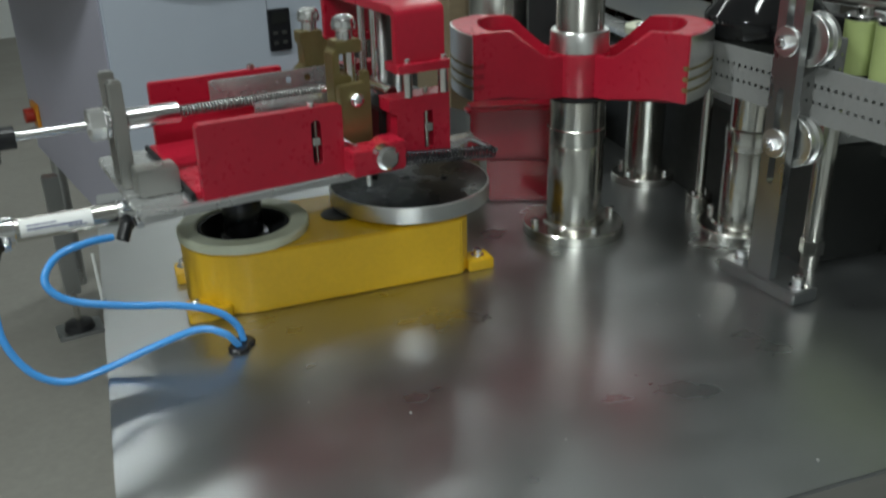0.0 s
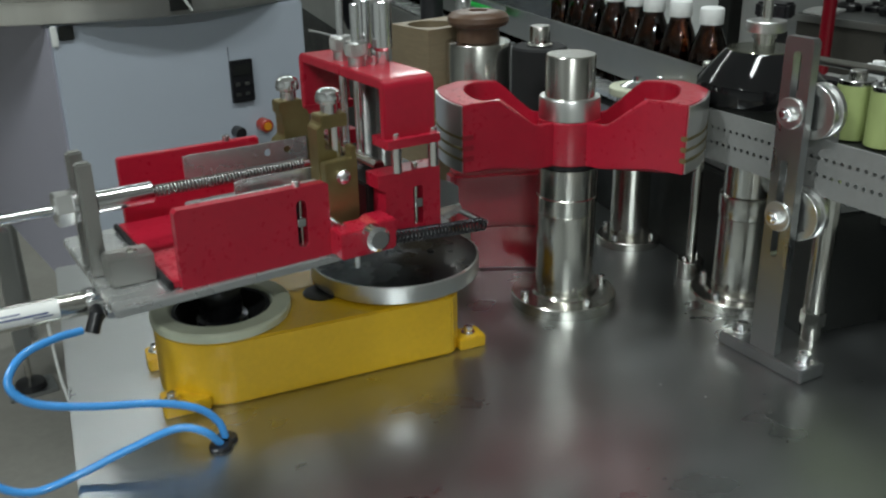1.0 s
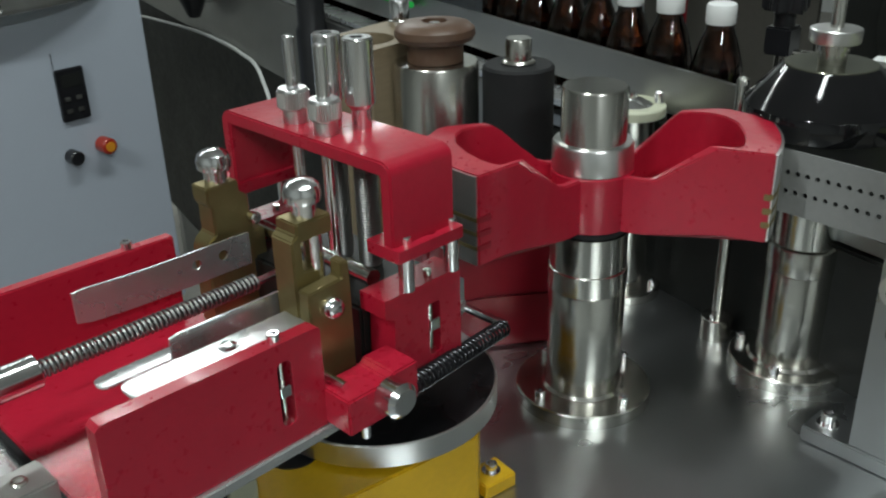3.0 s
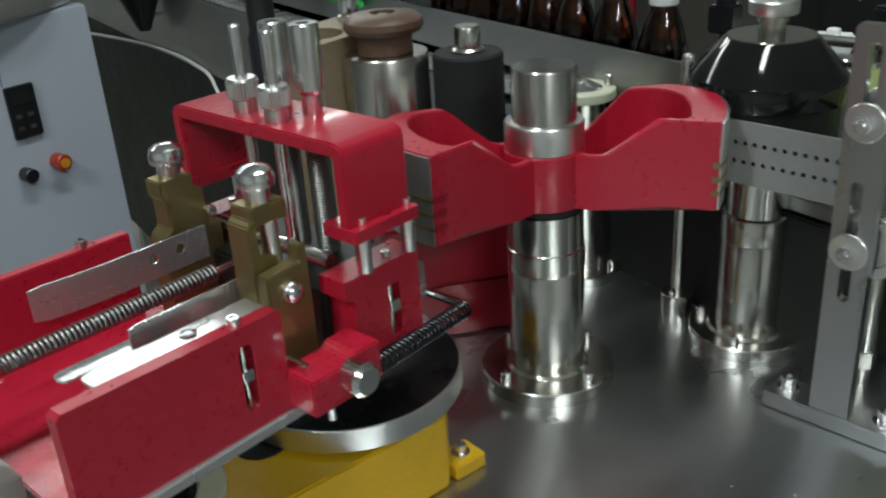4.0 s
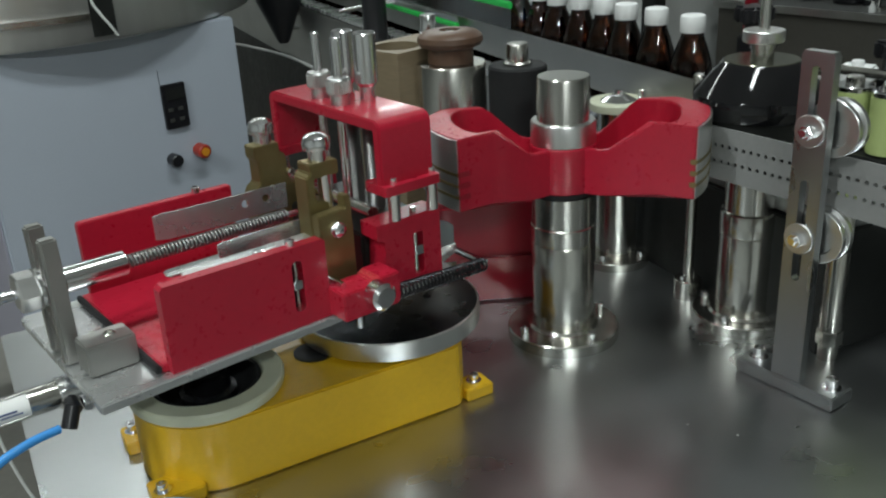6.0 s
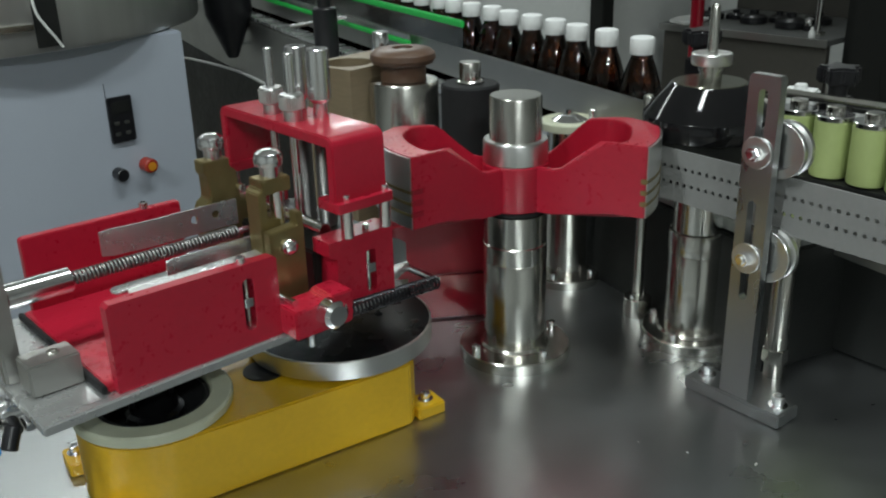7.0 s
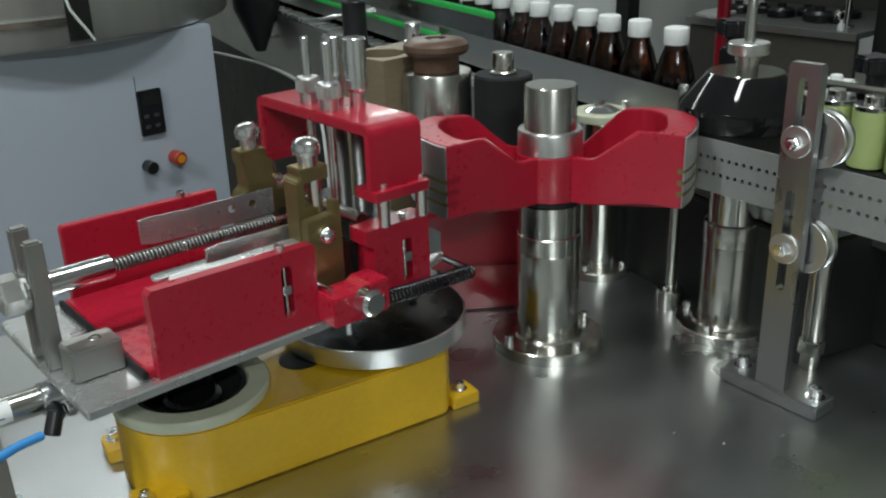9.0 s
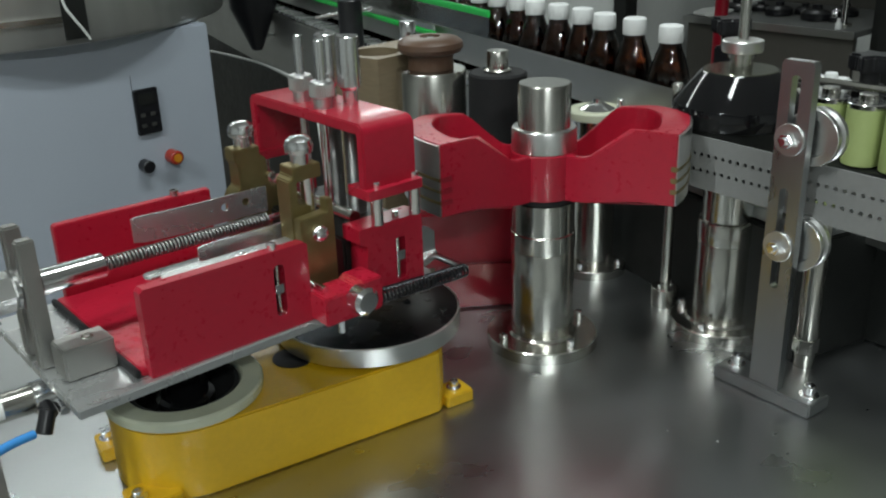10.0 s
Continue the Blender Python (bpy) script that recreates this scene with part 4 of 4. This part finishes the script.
rb = thing("roller_rail", pose(-0.019, -0.013, 0.020), "black backed steel rail behind the lime rollers", "rail")
part("bar", rod(bmesh.new(), (1.098, 0.93, 0.238), (1.098, 0.20, 0.238), 0.0055, n=14), STEEL, rb)
part("backing", box(bmesh.new(), 1.064, 1.090, 0.20, 0.92, 0.173, 0.224, 0.002), BLACK, rb)
part("support", rod(bmesh.new(), (1.098, 0.55, 0.16), (1.098, 0.55, 0.234), 0.005, n=12), STEEL, rb)
part("support", rod(bmesh.new(), (1.098, 0.90, 0.16), (1.098, 0.90, 0.234), 0.005, n=12), STEEL, rb)


# ---- pneumatic cylinder and its hoses ----
def air_cylinder():
    t = thing("air_cylinder", MAG @ pose(-0.0355, 0.079, 0.120, 0, 2, 0), "small stainless air cylinder pinned under the plate", "cylinder")
    part("barrel", rod(bmesh.new(), (-0.165, 0, 0), (-0.028, 0, 0), 0.0115, n=32), STEEL, t)
    part("front_cap", rod(bmesh.new(), (-0.028, 0, 0), (-0.004, 0, 0), 0.0135, n=32, ch=0.001), CHROME, t)
    part("rear_cap", rod(bmesh.new(), (-0.150, 0, 0), (-0.122, 0, 0), 0.0138, n=32, ch=0.001), CHROME, t)
    part("piston_rod", rod(bmesh.new(), (-0.30, 0, 0), (-0.165, 0, 0), 0.0075, n=20), STEEL, t)
    part("clevis", box(bmesh.new(), -0.006, 0.016, -0.008, 0.010, -0.010, 0.008, 0.0015), SATIN, t)
    part("clevis_pin", rod(bmesh.new(), (0.006, -0.022, -0.002), (0.006, 0.018, -0.002), 0.0045, n=16, ch=0.0008), CHROME, t)
    lb = bmesh.new()
    sector(lb, 0.0115, 0.0121, -110, -20, -0.118, -0.052, 0)
    bmesh.ops.transform(lb, matrix=Matrix(((0, 0, 1, 0), (0, 1, 0, 0), (-1, 0, 0, 0), (0, 0, 0, 1))) @ pose(0, 0, 0, 0, 0, 0), verts=lb.verts[:])
    for v in lb.verts:
        v.co.z = -v.co.z
    bmesh.ops.reverse_faces(lb, faces=lb.faces[:])
    label = part("label", lb, PAPER, t, "white printed label with unreadable lines")
    for a0, a1, z0, z1 in ((-62, -56, -0.112, -0.085), (-80, -72, -0.112, -0.062), (-92, -86, -0.075, -0.058)):
        k = sector(bmesh.new(), 0.01205, 0.0123, a0, a1, z0, z1, 0)
        for v in k.verts:
            v.co = Vector((v.co.z, v.co.y, v.co.x))
        part("print_bar", k, INK, label)
    part("front_elbow", elbow(-0.022, -0.013, 0.006), BLACK, t, "black push-in elbow")
    part("rear_elbow", elbow(-0.140, -0.013, 0.006), BLACK, t, "black push-in elbow")
    for x in (-0.010, -0.132):
        part("bleed_screw", rod(bmesh.new(), (x, -0.012, -0.006), (x, -0.021, -0.009), 0.005, n=14, ch=0.001), CHROME, t)
    return t


def elbow(x, y, z):
    b = bmesh.new()
    rod(b, (x, y + 0.004, -0.002), (x, y - 0.010, -0.008), 0.0062, n=16, ch=0.001)
    rod(b, (x, y - 0.006, -0.003), (x - 0.008, y - 0.012, -0.020), 0.0066, n=16, ch=0.001)
    return b


air_cylinder()


def hose(pts, label):
    b = tube(bmesh.new(), smooth_path(pts, 10), 0.0036, 12)
    return solid("air_hose", b, BLUE, pose(0.0774, -0.018, 0, 0, 0, 4.237), label, "hose", "blue air hoses")


hose([(0.186, 0.945, 0.112), (0.160, 0.936, 0.116), (0.130, 0.925, 0.114), (0.114, 0.914, 0.098), (0.128, 0.905, 0.079), (0.170, 0.896, 0.064), (0.222, 0.888, 0.051),
      (0.255, 0.878, 0.038), (0.271, 0.872, 0.021), (0.275, 0.868, 0.004)], "glossy light blue air hose looping down into the table")
hose([(0.078, 0.947, 0.108), (0.072, 0.935, 0.085), (0.070, 0.918, 0.050), (0.085, 0.905, 0.018), (0.112, 0.897, 0.002), (0.150, 0.889, 0.008), (0.190, 0.880, 0.020), (0.232, 0.873, 0.028),
      (0.254, 0.863, 0.021), (0.267, 0.861, 0.004)], "glossy light blue air hose sagging over the table edge")
gm = bmesh.new()
lathe(gm, [(0.0105, 0.0), (0.0105, 0.003), (0.009, 0.0045), (0.0, 0.0045)], 0, 0, 20)
solid("hose_grommet", gm, BLACK, pose(0.288, 0.869, 0), "black rubber hose grommet in the table top", "grommet", "hose grommets")
gm = bmesh.new()
lathe(gm, [(0.0105, 0.0), (0.0105, 0.003), (0.009, 0.0045), (0.0, 0.0045)], 0, 0, 20)
solid("hose_grommet", gm, BLACK, pose(0.2795, 0.860, 0), "black rubber hose grommet in the table top", "grommet", "hose grommets")


# ---- grey control cabinet with the round steel bowl ----
CAB = pose(0.0764, -0.1413, 0.0363, 0, 0, 3.683) @ Matrix.Scale(1.123, 4)


def cabinet():
    t = thing("control_cabinet", CAB @ Matrix.Translation((0.439, 1.98, 0.1007)) @ Matrix.Scale(0.827, 4), "grey powder coated control cabinet with push buttons", "cabinet")
    part("body", box(bmesh.new(), 0.0, 0.600, 0.0, 1.15, -0.62, 0.072, 0.004), GREYPAINT, t)
    # Thin sheet over the same grey side, carrying that light as a tint.
    part("side_panel", box(bmesh.new(), -0.004, -0.0005, 0.01, 1.14, -0.61, 0.066, 0.001), SIDELIT, t, "side panel tinted lilac for the light it faces")
    part("scratch", box(bmesh.new(), 0.3915, 0.3930, -0.0009, -0.0004, -0.0495, -0.018), DARKBODY, t, "dark scratch in the paint")
    part("latch", box(bmesh.new(), 0.014, 0.046, -0.007, -0.0005, 0.040, 0.0700, 0.002), DARKBODY, t, "small dark latch under the tray")
    part("edge_clip", box(bmesh.new(), -0.002, 0.012, -0.006, -0.0005, 0.028, 0.0715, 0.002), WHITEM, t, "chipped white edge clip")
    d = part("controller", box(bmesh.new(), 0.390, 0.448, -0.010, -0.0005, -0.152, -0.050, 0.002), BLACK, t, "small black digital controller")
    part("display", box(bmesh.new(), 0.398, 0.440, -0.0116, -0.0101, -0.086, -0.060, 0.0005), DARKBODY, d)
    for q in range(4):
        part("key", box(bmesh.new(), 0.399 + 0.024 * (q % 2), 0.411 + 0.024 * (q % 2), -0.0118, -0.0101, -0.112 - 0.024 * (q // 2), -0.104 - 0.024 * (q // 2), 0.0006), RAIL, d)
    part("switch", rod(bmesh.new(), (0.393, -0.0005, -0.222), (0.393, -0.030, -0.222), 0.0145, n=24, ch=0.002), BLACK, t, "black selector switch")
    e = part("stop_button", rod(bmesh.new(), (0.462, -0.0005, -0.215), (0.462, -0.034, -0.215), 0.0165, n=28, ch=0.003), BRIGHTRED, t, "red mushroom push button")
    part("cap_mark", rod(bmesh.new(), (0.462, -0.0342, -0.215), (0.462, -0.036, -0.215), 0.0100, n=20), AMBERY, e)
    s = part("main_switch", box(bmesh.new(), -0.016, -0.0045, 0.98, 1.06, -0.51, -0.43, 0.002), AMBERY, t, "yellow plate of the main switch")
    part("handle", rod(bmesh.new(), (-0.016, 1.02, -0.47), (-0.045, 1.02, -0.47), 0.024, n=20, ch=0.002), BRIGHTRED, s, "red rotary handle")
    for x in (0.04, 0.54):
        for y in (0.04, 1.11):
            part("leg", rod(bmesh.new(), (x, y, -1.1298), (x, y, -0.62), 0.022, n=16), SATIN, t)
    return t


cabinet()


def bowl():
    t = thing("round_bowl", CAB @ Matrix.Translation((0.658, 2.435, 0.1605)) @ Matrix.Scale(0.827, 4), "polished stainless round tray on top of the cabinet", "bowl")
    part("tray", lathe(bmesh.new(), [(0.0, 0.0), (0.60, 0.0), (0.612, 0.004), (0.615, 0.012), (0.615, 0.19), (0.610, 0.192), (0.605, 0.19), (0.605, 0.02), (0.0, 0.02)], n=96), POLISH, t)
    # The wall is whole here; a dark strip on it paints a shaded gap.
    part("gap_strip", sector(bmesh.new(), 0.6152, 0.6170, -92.3, -87.6, 0.014, 0.19, 0), DARKBODY, t, "dark strip painting the shaded gap between two drums")
    part("wall_band", sector(bmesh.new(), 0.6152, 0.6220, -128, -92.6, 0.050, 0.062, 0), STEEL, t, "bright rolled band round the wall")
    part("cord", tube(bmesh.new(), smooth_path([(-0.026, -0.626, 0.19), (-0.024, -0.628, 0.095), (-0.010, -0.630, 0.060), (0.006, -0.631, 0.035), (0.020, -0.629, 0.012)], 6), 0.003, 8), WHITEM, t, "white cord hanging out of the gap")
    part("drum", lathe(bmesh.new(), [(0.21, 0.02), (0.21, 0.46), (0.205, 0.465), (0.0, 0.465)], 0.12, -0.05, 64), POLISH, t)
    part("rim", lathe(bmesh.new(), [(0.210, 0.28), (0.222, 0.282), (0.222, 0.296), (0.210, 0.298)], 0.12, -0.05, 64), STEEL, t)
    return t


bowl()


def machine_foot():
    t = thing("support_stand", pose(0.330, 2.790, FLOOR), "steel stand with a square foot plate on the floor", "stand")
    part("foot_plate", box(bmesh.new(), -0.065, 0.065, -0.05, 0.05, 0, 0.012, 0.002), SATIN, t)
    part("pad", lathe(bmesh.new(), [(0.045, 0.012), (0.04, 0.03), (0.012, 0.034)], n=24), BLACK, t)
    part("screw", rod(bmesh.new(), (0, 0, 0.03), (0, 0, 0.14), 0.009, n=14), STEEL, t)
    part("leg", box(bmesh.new(), -0.022, 0.022, -0.022, 0.022, 0.13, 0.50, 0.003), SATIN, t)


machine_foot()
solid("cable", tube(bmesh.new(), smooth_path([(0.355, 2.40, -0.50), (0.36, 2.36, -0.70), (0.40, 2.30, -0.87), (0.46, 2.22, -0.894), (0.60, 2.10, -0.894)], 8), 0.004, 8), WHITEM, Matrix(), "thin white cable trailing on the floor", "cable")
solid("cable", tube(bmesh.new(), smooth_path([(0.63, 3.40, -0.02), (0.632, 3.18, 0.003), (0.634, 2.80, 0.036), (0.635, 2.60, 0.046), (0.635, 2.44, 0.046), (0.63, 2.30, 0.02), (0.62, 2.22, -0.15), (0.61, 2.20, -0.88)], 8), 0.004, 8), WHITEM, LINE, "thin white cable along the conveyor apron", "cable")


# ---- beyond the conveyor ----
def far_cabinet():
    t = thing("machine_cabinet", pose(3.03, 2.435, FLOOR), "light grey machine cabinet behind the bottles", "cabinet")
    part("body", box(bmesh.new(), 0.09, 0.9, 0.30, 1.85, 0.1, 2.3, 0.004), WALLM, t)
    part("corner_post", box(bmesh.new(), 0.02, 0.088, 0.225, 0.295, 0.0, 2.3, 0.004), DARKBODY, t)
    part("plinth", box(bmesh.new(), 0.11, 0.88, 0.32, 1.83, 0.0, 0.098, 0.002), DARKBODY, t)


far_cabinet()


RAILZ = 0.206


def work_bench():
    t = thing("work_bench", pose(3.39, 1.895, FLOOR), "steel work bench with a pale edge and dark front", "bench")
    part("top", box(bmesh.new(), 0.012, 0.62, 0, 0.74, 0.794, 0.816, 0.002), BENCHTOP, t, "grey laminated bench top")
    part("edge_strip", box(bmesh.new(), 0, 0.0115, 0, 0.74, 0.790, 0.818, 0.002), ALU, t, "pale metal edge strip")
    part("front", box(bmesh.new(), 0.03, 0.05, 0.01, 0.73, 0.08, 0.792, 0.001), BROWNGREY, t, "brown grey front panel")
    # Added board: stands for the dark things behind, covers the pale hall.
    part("dark_backdrop", box(bmesh.new(), 0.60, 0.618, 0, 0.74, 0.817, 1.52, 0.002), BROWNGREY, t, "dark board added in place of the dark background")
    for x in (0.06, 0.58):
        for y in (0.04, 0.70):
            part("leg", box(bmesh.new(), x - 0.02, x + 0.02, y - 0.02, y + 0.02, 0, 0.793, 0.002), SATIN, t)
    return t


work_bench()
for k, (px, py, s) in enumerate([(3.60, 2.60, 1.0), (3.66, 2.52, 0.8), (3.60, 2.40, 1.1), (3.68, 2.33, 0.9), (3.57, 2.22, 1.2), (3.72, 2.18, 1.0)]):
    b = bmesh.new()
    lathe(b, [(0.03, 0), (0.048, 0.004), (0.048, 0.024), (0.034, 0.034), (0.016, 0.036), (0.016, 0.050), (0, 0.052)], n=24)
    bmesh.ops.scale(b, vec=(s, s * 1.1, s), verts=b.verts[:])
    solid("tool_part", b, BLACK, pose(px + 0.03, py - 0.065, FLOOR + 0.816, 0, 0, 40 * k), "black round machine part lying on the bench", "machine part", "parts on the bench")
cp = thing("polished_cap", pose(3.59, 2.07, FLOOR + 0.816), "polished steel dome cap standing on the bench", "cap")
part("collar", lathe(bmesh.new(), [(0.024, 0), (0.024, 0.018), (0.020, 0.020)], n=24), BLACK, cp)
part("dome", lathe(bmesh.new(), [(0.020, 0.020), (0.020, 0.034), (0.015, 0.046), (0.006, 0.052), (0, 0.053)], n=24), CHROME, cp)
up = thing("steel_upright", pose(3.51, 1.995, FLOOR + 0.816), "slim bright steel upright on the bench", "upright")
part("foot", lathe(bmesh.new(), [(0.030, 0), (0.030, 0.010), (0.012, 0.012)], n=24), STEEL, up)
part("rod", rod(bmesh.new(), (0, 0, 0.011), (0, 0, 0.62), 0.011, n=18), CHROME, up)
wb = thing("small_bottle", pose(3.42, 1.97, FLOOR + 0.818), "tiny white plastic bottle on the bench edge", "bottle")
part("body", lathe(bmesh.new(), [(0.0, 0), (0.012, 0), (0.013, 0.004), (0.012, 0.022), (0.006, 0.030), (0.006, 0.040), (0, 0.041)], n=20), WHITECAP, wb)


def dark_machine():
    t = thing("dark_machine", pose(3.45, 0.535, FLOOR), "dark grey machine housing beside the bench", "machine")
    part("housing", box(bmesh.new(), 0, 0.9, 0, 1.345, 0.06, 1.076, 0.05), DARKBODY, t)
    part("plinth", box(bmesh.new(), 0.06, 0.84, 0.06, 1.28, 0.0, 0.058, 0.002), BLACK, t)
    part("cover", lathe(bmesh.new(), [(0.30, 0.0), (0.30, 0.03), (0.27, 0.045), (0, 0.045)], n=48, m=pose(-0.001, 0.86, 0.716, 0, -90, 0)), DARKBODY, t, "round dark cover")
    part("name_plate", slab(None, [(0, 0), (0.030, -0.012), (0.040, -0.045), (0.020, -0.060), (0.006, -0.035)], 0.0, 0.002, bev=0.0), WHITECAP, t, "small white label").matrix_basis = Matrix.Translation((-0.0485, 1.05, 0.816)) @ pose(0, 0, 0, 90, 0, -90)


dark_machine()


def red_pole():
    t = thing("stand_pole", pose(3.19, 2.32, FLOOR), "red painted upright pole with a round foot", "pole")
    part("pole", rod(bmesh.new(), (0, 0, 0.015), (0, 0, 2.1), 0.025, n=24), DARKRED, t)
    part("foot", lathe(bmesh.new(), [(0.12, 0), (0.12, 0.010), (0.11, 0.015), (0.025, 0.016)], n=32), DARKBODY, t)


red_pole()


def back_rail():
    t = thing("guide_rail", pose(1.220, -0.02, 0), "pale round guide rail on two posts behind the rollers", "rail")
    part("rail", rod(bmesh.new(), (0, 0.30, RAILZ), (0, 0.96, RAILZ), 0.0065, n=16, ch=0.001), ALU, t)
    for y in (0.34, 0.92):
        part("post", rod(bmesh.new(), (0, y, FLOOR), (0, y, RAILZ - 0.006), 0.008, n=14), SATIN, t)


back_rail()
for fy in (0.885,):
    b = box(bmesh.new(), -0.018, 0.018, -0.022, 0.022, 0.0, 0.020, 0.003)
    rod(b, (0, 0, 0.019), (0, 0, 0.027), 0.008, n=14, ch=0.001)
    fz = thing("white_fitting", pose(1.220, fy - 0.02, RAILZ + 0.0065, 0, 0, 12), "white plastic rail fitting on the guide rail", "fitting")
    part("block", b, WHITECAP, fz)


def clamp_knob(x, y, z):
    t = thing("guide_clamp", pose(x, y, 0), "black star knob on a steel guide clamp", "clamp", "clamps behind the rollers")
    part("stem", rod(bmesh.new(), (0, 0, 0.113), (0, 0, z - 0.03), 0.006, n=14), STEEL, t)
    part("block", box(bmesh.new(), -0.014, 0.014, -0.014, 0.014, z - 0.055, z - 0.025, 0.002), BLACK, t)
    k = star_knob(0, 0, 0)
    bmesh.ops.transform(k, matrix=Matrix.Translation((0, 0, z)) @ pose(0, 0, 0, 0, -90, 0) @ pose(0, 0, 0, 0, 180, 0), verts=k.verts[:])
    part("star_knob", k, BLACK, t, "black five lobed knob")
    return t


clamp_knob(1.106, 0.762, 0.282)
clamp_knob(1.085, 0.935, 0.310)
tg = thing("paper_sheet", pose(3.43, 2.475, FLOOR + 0.8185, 0, 0, 8), "crumpled white paper lying on the bench", "paper")
part("sheet", slab(None, [(0, 0), (0.16, 0.02), (0.20, 0.12), (0.12, 0.145), (0.01, 0.13), (-0.02, 0.06)], 0.0, 0.012, bev=0.002), PAPER, tg)

fu = thing("drain_funnel", LINE @ pose(0.598, 2.61, 0), "black conical funnel hanging at the conveyor apron", "funnel")
part("cone", lathe(bmesh.new(), [(0.012, 0.098), (0.016, 0.104), (0.058, 0.205), (0.062, 0.36), (0.057, 0.36), (0.053, 0.206), (0.010, 0.110)], n=32), BLACK, fu)
part("bracket", box(bmesh.new(), 0.0, 0.044, -0.012, 0.012, 0.128, 0.135, 0.001), SATIN, fu)

random.seed(5)
ch = bmesh.new()
for k in range(11):
    a, d = random.uniform(0.30, 0.95), random.uniform(0.30, 0.80)
    r = random.uniform(0.0006, 0.0014)
    pts = [(a + r * random.uniform(0.5, 1.2) * math.cos(q), d + r * random.uniform(0.5, 1.2) * math.sin(q)) for q in (0.2, 1.4, 2.7, 3.9, 5.2)]
    join(ch, slab(None, pts, 0.0002, 0.0008))
debris = solid("paint_chips", ch, WHITEM, Matrix(), "tiny pale chips and crumbs scattered on the table", "debris", kind="stuff")
